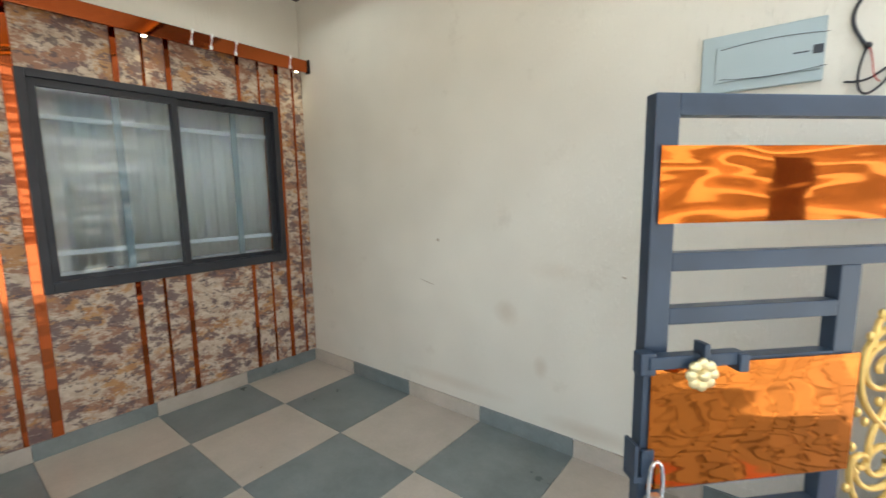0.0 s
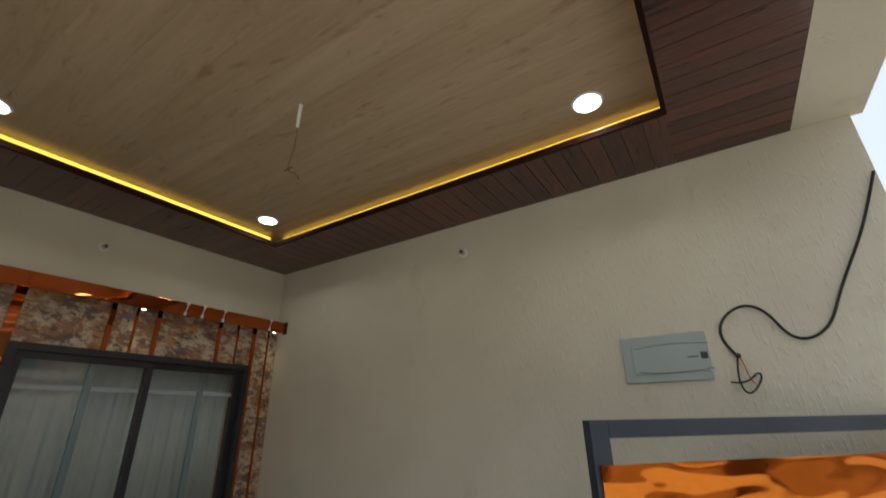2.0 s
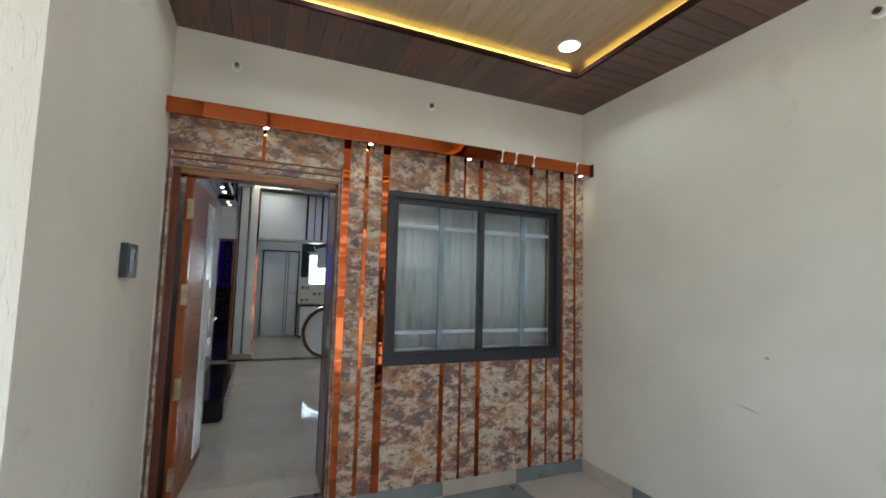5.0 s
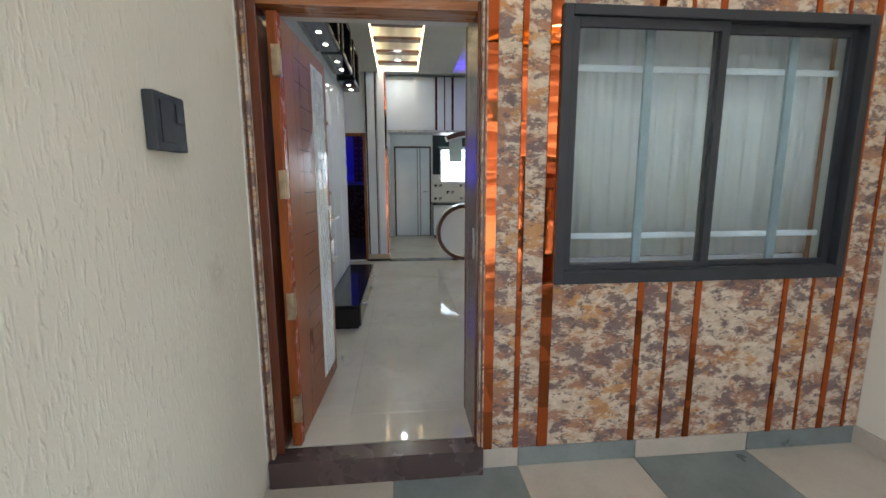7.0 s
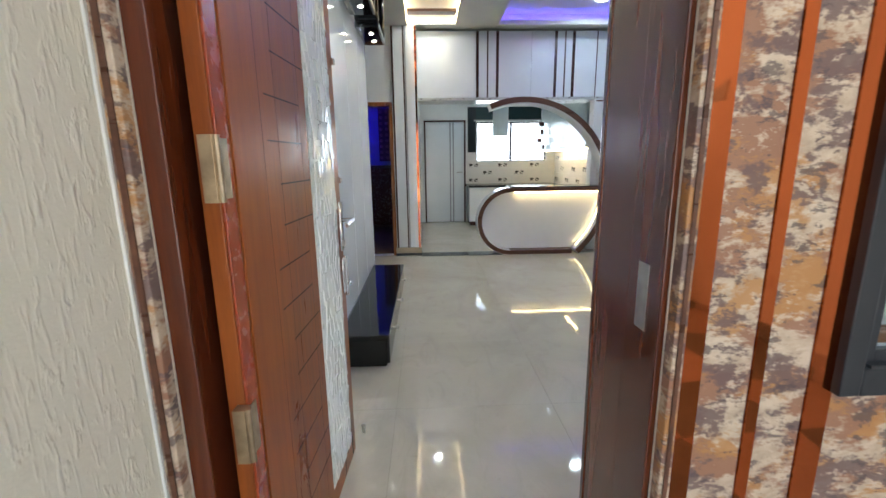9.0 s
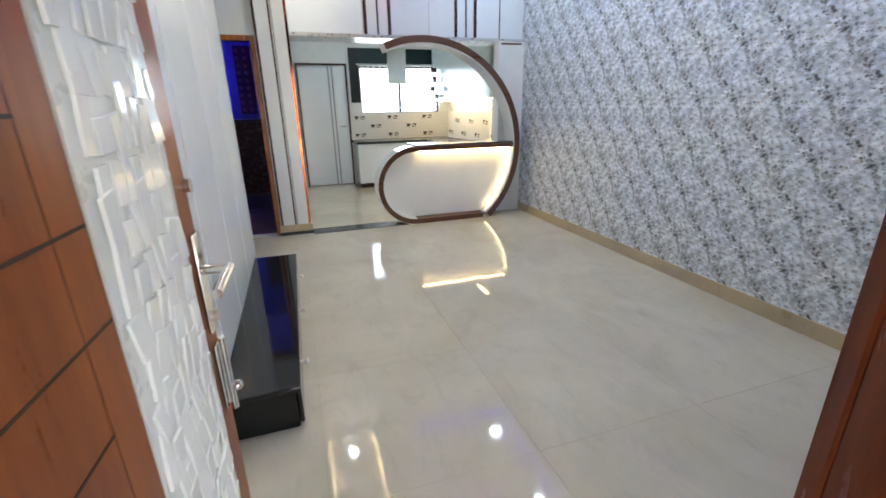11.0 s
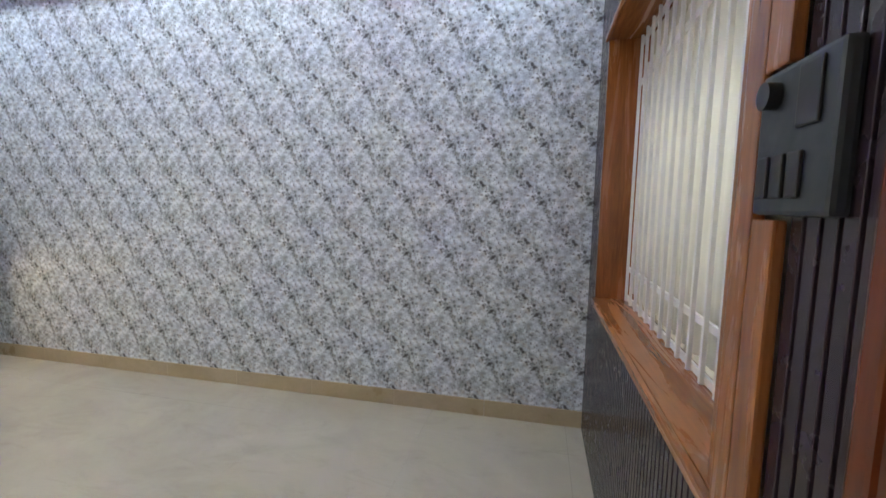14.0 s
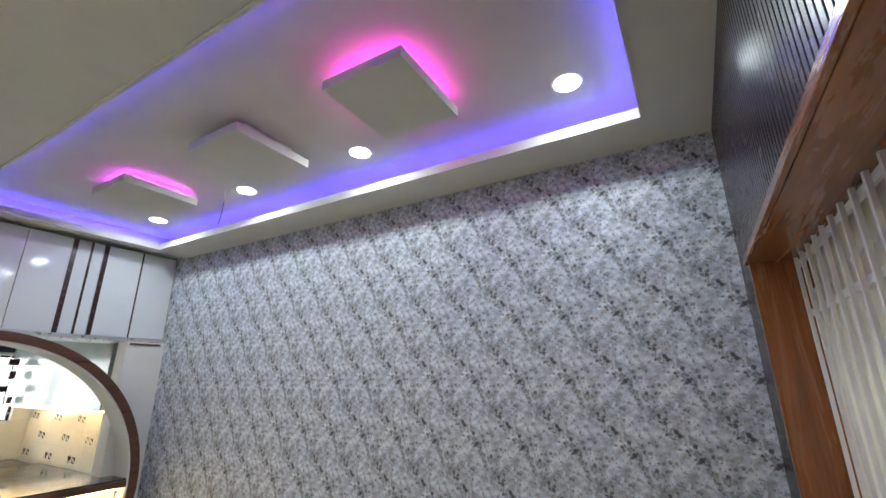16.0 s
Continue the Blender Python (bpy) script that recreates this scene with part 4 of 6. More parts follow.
part("white_bead", box(FRONT + 0.001, FRONT + 0.034, dy0 - 0.0335, dy0 - 0.0285, 0.0, dz + 0.09), WHITEPLASTIC, dfr, "thin white edge bead")
part("strike_plate", box(-4.04, -4.0, dy1 - 0.0165, dy1 - 0.0145, 1.02, 1.16), STEEL, dfr)
structure("threshold", box(FRONT - 0.05, FRONT + 0.06, dy0 - 0.02, dy1 + 0.02, -0.01, F - 0.004, ), polished("dark brown granite sill", (0.05, 0.032, 0.03), (0.09, 0.06, 0.055), 0.2), "dark brown granite door sill", "door sill")
structure("threshold_inner", box(INNER + 0.0, FRONT - 0.055, dy0, 0.859, F - 0.02, F - 0.0005), VITRIFIED, "ivory polished tile under the entrance door", "floor")

hx, hy = -4.0, -0.072         # hinge line
leaf = tagged(new("door_1"), "open red-brown panelled entrance door with white mosaic strip", "door", "", "structure")
LX1, LT = -4.86, 0.036        # free edge; thickness
LZ0, LZ1 = F + 0.008, dz - 0.045
part("slab", box(LX1, hx, hy, hy + LT, LZ0, LZ1, bevel=0.003), DOORWOOD, leaf)
face = hy + LT
part("hinge_stile", box(hx - 0.045, hx - 0.001, face + 0.0003, face + 0.006, LZ0, LZ1, bevel=0.002), plain("bright red-brown lipping", (0.3, 0.05, 0.014), 0.25, 0, 0.15), leaf, "bright red-brown lipping")
mos = part("mosaic_panel", box(-4.78, -4.52, face + 0.0003, face + 0.004, LZ0 + 0.09, LZ1 - 0.07), plain("pale grey glass backing", (0.74, 0.77, 0.75), 0.3), leaf, "white mosaic glass strip")
rng = random.Random(4)
WHITEGLASS = plain("white glass chips", (0.88, 0.9, 0.89), 0.12, 0, 0.06)
zz = LZ0 + 0.097
while zz < LZ1 - 0.12:
    xx = -4.77
    while xx < -4.54:
        w, h = rng.uniform(0.022, 0.045), rng.uniform(0.045, 0.09)
        b = bmesh.new()
        c = Vector((xx + w / 2, face + 0.006, zz + h / 2))
        t = rng.uniform(-14, 14)
        bx(b, -w / 2 + 0.003, w / 2 - 0.003, -0.002, 0.003, -h / 2 + 0.003, h / 2 - 0.003, 0.0012)
        bmesh.ops.transform(b, matrix=Matrix.Translation(c) @ pose(0, 0, 0, 0, t, 0) @ pose(0, 0, 0, rng.uniform(-5, 5), 0, rng.uniform(-5, 5)), verts=b.verts)
        if xx + w < -4.522 and zz + h < LZ1 - 0.075:
            part("chip", b, WHITEGLASS, mos)
        else:
            b.free()
        xx += w
    zz += 0.06


def raised(x0, x1, z0, z1):
    part("panel", box(x0, x1, face - 0.002, face + 0.004, z0, z1, bevel=0.0018), DOORWOOD, leaf)


# wide joints in pairs, staggered, with short uprights between the pairs
# each joint is a thin raised strip, coloured dark for groove shade
GROOVE_SHADE = plain("groove shade brown", (0.035, 0.012, 0.006), 0.6)
raised(-4.512, -4.06, LZ0 + 0.06, LZ1 - 0.05)
for i in range(16):
    zg = 0.39 + i * 0.103
    xa = (-4.51, -4.51, -4.455, -4.455)[i % 4]
    part("joint", box(xa, xa + 0.23, face + 0.0041, face + 0.0046, zg - 0.0018, zg + 0.0018), GROOVE_SHADE, leaf, "raised dark line drawn for a groove's shade")
SEAM = plain("darker door seam", (0.09, 0.022, 0.007), 0.45)
for xa in (-4.455, -4.29, -4.2):
    part("seam", box(xa, xa + 0.0016, face + 0.0041, face + 0.0044, LZ0 + 0.065, LZ1 - 0.055), SEAM, leaf, "fine upright seam")
hb = bmesh.new()
bx(hb, -4.85, -4.812, face + 0.001, face + 0.008, 1.03, 1.22, 0.003), rod(hb, (-4.83, face, 1.15), (-4.83, face + 0.05, 1.15), 0.009, 12), rod(hb, (-4.835, face + 0.05, 1.15), (-4.72, face + 0.052, 1.145), 0.009, 12)
hw = part("lever_handle", hb, CHROME, leaf, "chrome lever handle with lock plate", True)
part("key_cylinder", rod(bmesh.new(), (-4.83, face + 0.008, 1.06), (-4.83, face + 0.018, 1.06), 0.012, 14), STEEL, hw, "", True)
bb = bmesh.new()
bx(bb, -4.853, -4.815, face + 0.001, face + 0.006, 0.86, 1.0, 0.002), rod(bb, (-4.834, face + 0.014, 0.85), (-4.834, face + 0.014, 1.01), 0.007, 10), ball(bb, (-4.834, face + 0.025, 0.9), 0.011)
part("tower_bolt", bb, CHROME, leaf, "chrome tower bolt", True)
for z in (1.72, 1.30):
    k = bmesh.new()
    rod(k, (-4.845, face + 0.0005, z), (-4.845, face + 0.012, z), 0.012, 14)
    part("stud", k, CHROME, leaf, "round chrome stud", True)
for z in (0.33, 0.825, 1.36, 1.86):
    h = bmesh.new()
    bx(h, -4.0, -3.975, hy + 0.02, face + 0.0095, z - 0.06, z + 0.06, 0.001), rod(h, (-3.985, face + 0.012, z - 0.06), (-3.985, face + 0.012, z + 0.06), 0.007, 10)
    bx(h, -4.03, -4.0, face + 0.0062, face + 0.0085, z - 0.055, z + 0.055)
    part("hinge", h, AGED, leaf, "worn brass butt hinge")
stop = bmesh.new()
rod(stop, (-4.98, 0.03, F), (-4.98, 0.03, F + 0.03), 0.008, 10)
ball(stop, (-4.98, 0.03, F + 0.034), 0.011)
tagged(part("door_stop", stop, STEEL, None, "", True), "small steel door stop on the floor", "door stop")

leaf.matrix_basis = Matrix.Translation((hx, face, 0)) @ Matrix.Rotation(radians(-3.2), 4, "Z") @ Matrix.Translation((-hx, -face, 0))

# ---- hall things ----
# fluted dark panelling round the window
for name, a in (("panel_right", (IY1 + 0.03, HY1, F, HC)), ("panel_below", (IY0 - 0.13, IY1 + 0.03, F, IZ0 - 0.03)), ("panel_above", (IY0 - 0.13, IY1 + 0.03, IZ1 + 0.03, HC)), ("panel_left", (0.816, 0.9625, F, HC)), ("panel_under", (0.9625, IY0 - 0.13, F, IZ0 - 0.045)), ("panel_over", (0.9625, IY0 - 0.13, IZ1 + 0.046, HC))):
    ya, yb, za, zb = a
    n = max(1, round((yb - ya) / 0.03))
    w = (yb - ya) / n
    back = structure("wall_fluted_" + name, box(INNER - 0.004, INNER + 0.0045, ya, yb, za, zb), PURPLE, "dark aubergine fluted wall panelling", "wall panelling")
    for i in range(n):
        part("slat", box(INNER - 0.010, INNER - 0.0045, ya + i * w + 0.003, ya + (i + 1) * w - 0.003, za, zb, bevel=0.002), PURPLE, back)
structure("wall_over_door", box(INNER - 0.010, INNER + 0.005, HY0, 0.862, dz + 0.081, HC), PURPLE, "dark panelling above the entrance", "wall panelling")

# modular switch board beside the window
sb = thing("switch_board", (INNER - 0.02, 0.98, 1.5), "dark grey modular switch board on the fluted wall", "switch board")
part("plate", box(INNER - 0.03, INNER - 0.0105, 0.86, 1.012, 1.405, 1.575, bevel=0.006), DARKGREY, sb)
for i, y in enumerate((0.985, 0.952, 0.919)):
    part("switch", box(INNER - 0.035, INNER - 0.0305, y - 0.012, y + 0.012, 1.425, 1.475, bevel=0.002), BLACK, sb)
part("regulator", rod(bmesh.new(), (INNER - 0.0305, 0.975, 1.545), (INNER - 0.045, 0.975, 1.545), 0.016, 16), BLACK, sb, "round regulator knob", True)
part("socket", box(INNER - 0.034, INNER - 0.0305, 0.885, 0.925, 1.50, 1.565, bevel=0.002), BLACK, sb)

# low black television unit
tv = thing("tv_unit", (-6.5, -0.05, F), "low glossy black television unit on the floor", "tv unit")
part("body", box(-7.36, -5.62, HY0 + 0.001, 0.085, F, F + 0.185, bevel=0.012), BLACKGLOSS, tv)
part("top", box(-7.385, -5.60, HY0 + 0.001, 0.105, F + 0.186, F + 0.212, bevel=0.006), BLACKGLOSS, tv, "polished black top")
for i in range(3):
    xa = -7.34 + i * 0.575
    d = part("drawer_front", box(xa, xa + 0.565, 0.086, 0.103, F + 0.02, F + 0.182, bevel=0.004), BLACKGLOSS, tv)
    k = bmesh.new()
    rod(k, (xa + 0.28, 0.103, F + 0.14), (xa + 0.28, 0.128, F + 0.14), 0.008, 10), ball(k, (xa + 0.28, 0.132, F + 0.14), 0.017, (1, 0.7, 1))
    part("knob", k, STEEL, d, "small brass-steel knob", True)

# glossy panels with joints on the tv wall
for i in range(5):
    xa = PX1 + 0.01 + i * 0.53
    if xa + 0.5 < -4.9:
        part("panel", box(xa, xa + 0.522, HY0 + 0.0005, HY0 + 0.008, F + 0.22, 2.30, bevel=0.002), LAMINATE, bpy.data.objects["wall_panel"])
part("edge_strip", box(PX1 - 0.012, PX1 - 0.0005, -0.35, HY0 + 0.009, F, HC), GREYSTRIPE, bpy.data.objects["wall_panel"], "grey edge strip")

# black display shelves with spotlights high on the tv wall
for i, (xa, xb, za, zb) in enumerate(((-5.75, -5.05, 2.38, 2.80), (-6.65, -5.95, 2.42, 2.84), (-7.42, -6.85, 2.40, 2.82))):
    sh = thing("display_shelf", (xa, HY0, za), "glossy black box shelf with small spotlights on the wall", "wall shelf", "black shelves on the tv wall")
    b = bmesh.new()
    ya, yb = HY0 + 0.009, HY0 + 0.2
    bx(b, xa, xb, ya, yb, za, za + 0.05, 0.015), bx(b, xa, xb, ya, yb, zb - 0.05, zb, 0.015), bx(b, xa, xa + 0.05, ya, yb, za + 0.05, zb - 0.05, 0.012), bx(b, xb - 0.05, xb, ya, yb, za + 0.05, zb - 0.05, 0.012)
    part("carcass", b, BLACKGLOSS, sh)
    for k in (0.3, 0.7):
        x = xa + (xb - xa) * k
        s = part("spotlight", rod(bmesh.new(), (x, HY0 + 0.12, za - 0.006), (x, HY0 + 0.12, za), 0.022, 16), CHROME, sh, "small round spotlight", True)
        part("lens", rod(bmesh.new(), (x, HY0 + 0.12, za - 0.008), (x, HY0 + 0.12, za - 0.0062), 0.017, 16), LED_SPOT, s, "lit lens")

# hall ceiling: lamps, blocks, cove strips
for x in (-4.83, -6.07, -7.13, -8.29):
    downlight(x, 2.33, HCU + 0.03, 0.06, 0.76, (0.89, 0.97, 1.0), "hall_recessed_lamp", "round white recessed lamp in the cream tray ceiling", "hall ceiling lamps")
for i, xa in enumerate((-5.74, -6.75, -7.87)):
    c = thing("ceiling_block", (xa + 0.21, 1.92, HCU + 0.03), "square plasterboard ceiling block with coloured light round it", "ceiling block", "square blocks in the tray ceiling")
    part("slab", box(xa, xa + 0.42, 1.70, 2.175, HC + 0.035, HC + 0.085, bevel=0.002), CEIL, c)
    part("neck", box(xa + 0.06, xa + 0.36, 1.775, 2.095, HC + 0.0855, HCU + 0.0295), CEIL, c)
    if i != 1:
        b = bmesh.new()
        for q in ((xa + 0.045, xa + 0.058, 1.76, 2.11), (xa + 0.362, xa + 0.375, 1.76, 2.11), (xa + 0.06, xa + 0.36, 1.76, 1.773), (xa + 0.06, xa + 0.36, 2.097, 2.11)):
            bx(b, *q, HC + 0.093, HC + 0.105)
        part("light_strip", b, LED_MAGENTA if i == 0 else glow("dim violet strip", (0.75, 0.1, 0.9), 1.6), c, "magenta light strip")
b = bmesh.new()
for q in ((HT[0] - 0.06, HT[0] - 0.045, HT[2], HT[3]), (HT[1] + 0.045, HT[1] + 0.06, HT[2], HT[3]), (HT[0], HT[1], HT[2] - 0.06, HT[2] - 0.045), (HT[0], HT[1], HT[3] + 0.045, HT[3] + 0.06)):
    bx(b, *q, HC + 0.03, HC + 0.045)
tagged(part("blue_led_strip", b, LED_BLUE), "blue light strip hidden in the hall ceiling cove", "light strip")
hook = thing("ceiling_hook", (-7.2, 2.1, HCU + 0.03), "ceiling hook with a short loose wire", "ceiling hook")
part("hook", rod(bmesh.new(), (-7.25, 2.25, HCU - 0.05), (-7.25, 2.25, HCU + 0.03), 0.006, 8), STEEL, hook, "", True)
tube("wire", [(-7.25, 2.25, HCU - 0.04), (-7.24, 2.24, HCU - 0.13), (-7.26, 2.25, HCU - 0.2), (-7.25, 2.23, HCU - 0.24)], 0.003, BLACK, hook)

# slatted niche with warm light
nl = bmesh.new()
bx(nl, NI[0] + 0.01, NI[1] - 0.01, NI[2] + 0.004, NI[2] + 0.014, 2.985, 3.0), bx(nl, NI[0] + 0.01, NI[1] - 0.01, NI[3] - 0.014, NI[3] - 0.004, 2.985, 3.0)
tagged(part("niche_led_strip", nl, LED_WARM), "warm light strip in the ceiling niche", "light strip")
ns = thing("slatted_niche", ((NI[0] + NI[1]) / 2, 0.45, HC), "walnut cross slats in the warm ceiling niche", "ceiling slats")
for i in range(7):
    x = NI[0] + 0.35 + i * 0.5
    if x < NI[1] - 0.1:
        part("slat", box(x, x + 0.12, NI[2] + 0.015, NI[3] - 0.015, 2.955, 2.985, bevel=0.003), WALNUT, ns)
for x in (-8.55, -7.55, -6.55, -5.55):
    downlight(x, 0.45, 3.058, 0.045, 0.62, (1.0, 0.93, 0.82), "niche_lamp", "round recessed lamp between the walnut slats", "niche lamps")

# pilaster beside the kitchen opening
pil = tagged(new("pilaster"), "white laminate pilaster with dark stripes and stone base", "pilaster", "", "structure")
part("shaft", box(HX1 - 0.119, HX1 + 0.03, -0.045, 0.262, F + 0.11, HC, bevel=0.003), LAMINATE, pil)
part("base", box(HX1 - 0.119, HX1 + 0.045, -0.06, 0.275, F + 0.035, F + 0.1095, bevel=0.004), SKIRT, pil, "tan stone base")
part("plinth", box(HX1 - 0.119, HX1 + 0.046, -0.062, 0.277, F, F + 0.0345), GRANITE, pil, "black stone plinth")
for y, w, mt in ((-0.03, 0.022, STRIPE), (0.105, 0.016, STRIPE), (0.125, 0.012, GREYSTRIPE), (0.25, 0.022, COPPER)):
    part("stripe", box(HX1 + 0.0305, HX1 + 0.033, y - w / 2, y + w / 2, F + 0.11, HC - 0.001), mt, pil)

# bedroom doorway frame and what shows beyond
bf = tagged(new("door_2"), "dark brown bedroom doorway frame", "door frame", "", "structure")
for q in ((-0.82, -0.775, F, 2.075), (-0.095, -0.05, F, 2.075)):
    part("jamb", box(HX1 - 0.13, HX1 + 0.012, *q, bevel=0.003), TEAK, bf)
part("head", box(HX1 - 0.13, HX1 + 0.012, -0.775, -0.095, 2.03, 2.075, bevel=0.003), TEAK, bf)
bed = thing("wardrobe", (-11.5, -0.6, F), "dark maroon wardrobe in the dim bedroom", "wardrobe")
part("body", box(-11.8, -11.2, -1.6, 0.0, F, F + 1.15, bevel=0.005), plain("dark maroon laminate", (0.05, 0.012, 0.014), 0.3), bed)
part("door", box(-11.2, -11.18, -0.8, -0.01, F + 0.05, F + 1.1, bevel=0.004), plain("dark maroon door", (0.06, 0.015, 0.016), 0.25), bed)
jali = thing("carved_screen", (-11.1, -0.1, 1.3), "maroon carved lattice panel on the bedroom wall", "wall panel")
part("board", box(-11.83, -11.80, -0.55, 0.1, 1.35, 2.35), plain("maroon board", (0.1, 0.02, 0.03), 0.4), jali)
for i in range(6):
    for j in range(9):
        b = bmesh.new()
        bmesh.ops.create_cone(b, cap_ends=True, segments=6, radius1=0.035, radius2=0.02, depth=0.012, matrix=Matrix.Translation((-11.794, -0.5 + i * 0.11, 1.42 + j * 0.108)) @ Matrix.Rotation(math.pi / 2, 4, "Y"))
        part("carving", b, plain("rose carving", (0.25, 0.09, 0.1), 0.4) if "rose carving" not in bpy.data.materials else bpy.data.materials["rose carving"], jali)
tagged(part("bedroom_led_strip", box(-11.79, -11.77, -0.98, -0.965, F + 0.3, 2.7), glow("deep blue bedroom strip", (0.05, 0.03, 1.0), 8.0)), "upright blue light strip in the bedroom", "light strip")

# ---- kitchen side: loft cabinets, ring partition and counter ----
LZ = 2.11
loft = thing("loft_cabinet", (HX1 - 0.3, 1.6, LZ), "glossy white loft cabinet with brown stripes below the ceiling", "cabinet")
part("body", box(HX1 - 0.55, HX1 - 0.20, 0.263, HY1 - 0.001, LZ + 0.03, HC - 0.001), LAMINATE, loft)
part("bottom_rail", box(HX1 - 0.56, HX1 - 0.17, 0.263, HY1 - 0.001, LZ, LZ + 0.0295, bevel=0.003), plain("brushed rail", (0.55, 0.55, 0.54), 0.3, 0.6), loft, "brushed metal rail")
edges = [0.265, 1.0, 1.72, 2.24, HY1 - 0.003]
for a, b in zip(edges, edges[1:]):
    part("shutter", box(HX1 - 0.1995, HX1 - 0.18, a + 0.002, b - 0.002, LZ + 0.035, HC - 0.003, bevel=0.002), LAMINATE, loft)
for y, w in ((1.03, 0.035), (1.16, 0.018), (1.285, 0.035), (2.03, 0.035), (2.15, 0.018), (2.26, 0.035), (2.56, 0.012)):
    part("stripe", box(HX1 - 0.1795, HX1 - 0.176, y - w / 2, y + w / 2, LZ + 0.036, HC - 0.004), STRIPE, loft, "dark brown stripe")

RX0, RX1 = HX1 - 0.13, HX1 + 0.1
YC, ZC, RR = 1.58, 0.97, 1.14
ringp = thing("ring_partition", (HX1, YC, F), "large walnut-edged ring partition above the counter", "partition")
a_end = math.degrees(math.asin((F - ZC) / RR))
part("ring", arch(bmesh.new(), YC, ZC, RR - 0.075, RR - 0.001, a_end, 112, RX0, RX1 - 0.004, 90), WHITE, ringp, "white ring body")
part("edge_band", arch(bmesh.new(), YC, ZC, RR - 0.062, RR, a_end, 112, RX1 - 0.003, RX1 + 0.004, 90), WALNUT, ringp, "walnut front edge")
part("outer_band", arch(bmesh.new(), YC, ZC, RR + 0.0005, RR + 0.005, a_end, 112, RX0, RX1 + 0.004, 90), WALNUT, ringp)
part("hanging_panel", box(RX0 + 0.03, RX0 + 0.05, 1.22, 1.42, 1.66, 2.02, bevel=0.003), plain("frosted pale green panel", (0.62, 0.72, 0.70), 0.2), ringp, "pale green hanging panel")
part("light_strip", arch(bmesh.new(), YC, ZC, RR - 0.088, RR - 0.078, a_end + 3, -4, RX1 - 0.09, RX1 - 0.075, 40), glow("soft warm strip", (1.0, 0.68, 0.3), 1.3), ringp, "warm light strip")

# stadium counter front
CYC, CZC, CR = 1.445, 0.5665, 0.4365
YR = 2.60
counter = thing("breakfast_counter", (HX1, 1.9, F), "white rounded breakfast counter with walnut edge and warm light", "counter")
b = bmesh.new()
x_f = HX1 - 0.02
prof = [(CYC + (CR - 0.06) * math.cos(radians(a)), CZC + (CR - 0.06) * math.sin(radians(a))) for a in range(90, 271, 6)]
def ring_y(z, r):
    return YC + math.sqrt(max(0.0, r * r - (z - ZC) ** 2))
zb_, zt_ = CZC - CR + 0.06, CZC + CR - 0.06
prof += [(ring_y(zb_ + (zt_ - zb_) * k / 14, RR - 0.09), zb_ + (zt_ - zb_) * k / 14) for k in range(15)]
front = [b.verts.new((x_f, y, z)) for y, z in prof]
back = [b.verts.new((x_f - 0.10, y, z)) for y, z in prof]
b.faces.new(front), b.faces.new(back[::-1])
for i in range(len(prof)):
    j = (i + 1) % len(prof)
    b.faces.new((front[i], back[i], back[j], front[j]))
part("front_panel", b, plain("matt white panel", (0.8, 0.8, 0.79), 0.35, 0, 0.02), counter)
part("end_band", arch(bmesh.new(), CYC, CZC, CR - 0.055, CR - 0.001, 90, 270, RX0, RX1 - 0.004, 48), WHITE, counter, "white rounded end")
part("end_edge", arch(bmesh.new(), CYC, CZC, CR - 0.055, CR, 90, 270, RX1 - 0.003, RX1 + 0.004, 48), WALNUT, counter, "walnut edge")
part("end_outer", arch(bmesh.new(), CYC, CZC, CR + 0.0005, CR + 0.004, 95, 268, RX0, RX1 + 0.004, 48), plain("white gloss band", (0.7, 0.72, 0.74), 0.08), counter, "white gloss outer band")
part("worktop", box(RX0 - 0.2, RX1 + 0.004, CYC, ring_y(0.98, RR - 0.078), CZC + CR - 0.05, CZC + CR, bevel=0.004), WALNUT, counter, "walnut-edged top")
part("granite_top", box(RX0 - 0.2, RX1 - 0.01, CYC, ring_y(0.99, RR - 0.078), CZC + CR + 0.0005, CZC + CR + 0.012), GRANITE, counter, "black granite top")
part("foot_rail", box(RX0, RX1 + 0.004, CYC, ring_y(0.16, RR - 0.08), F, F + 0.055, bevel=0.003), WALNUT, counter, "walnut foot rail")
part("light_strip", box(RX1 - 0.06, RX1 - 0.045, CYC + 0.05, ring_y(0.9, RR - 0.1), CZC + CR - 0.065, CZC + CR - 0.052), LED_WARM, counter, "warm light strip")
structure("wall_ring_side", box(HX1 - 0.3, HX1 - 0.14, ring_y(1.3, RR) - 0.12, HY1 - 0.001, F, LZ - 0.001), WHITE, "white wall stub beside the ring", "wall")
part("frame", box(HX1 - 0.139, HX1 - 0.13, ring_y(1.3, RR) - 0.1, HY1 - 0.04, LZ - 0.03, LZ - 0.012), WALNUT, bpy.data.objects["wall_ring_side"])
structure("floor_strip", box(HX1 - 0.12, HX1 + 0.10, 0.278, 1.34, F - 0.004, F + 0.004), GRANITE, "black granite strip at the kitchen opening", "floor")

# kitchen beyond
kd = tagged(new("door_3"), "white kitchen door with silver stripes in a dark frame", "door", "", "structure")
part("slab", box(KX - 0.06, KX - 0.02, 0.36, 1.11, F + 0.005, 2.08, bevel=0.003), LAMINATE, kd)
for q in ((0.33, 0.36, F, 2.11), (1.11, 1.14, F, 2.11)):
    part("jamb", box(KX - 0.1, KX + 0.02, *q), STRIPE, kd)
part("head", box(KX - 0.1, KX + 0.02, 0.36, 1.11, 2.08, 2.11), STRIPE, kd)
for y in (0.84, 0.90):
    part("stripe", box(KX - 0.0195, KX - 0.016, y - 0.012, y + 0.012, F + 0.01, 2.07), GREYSTRIPE, kd, "silver stripe")
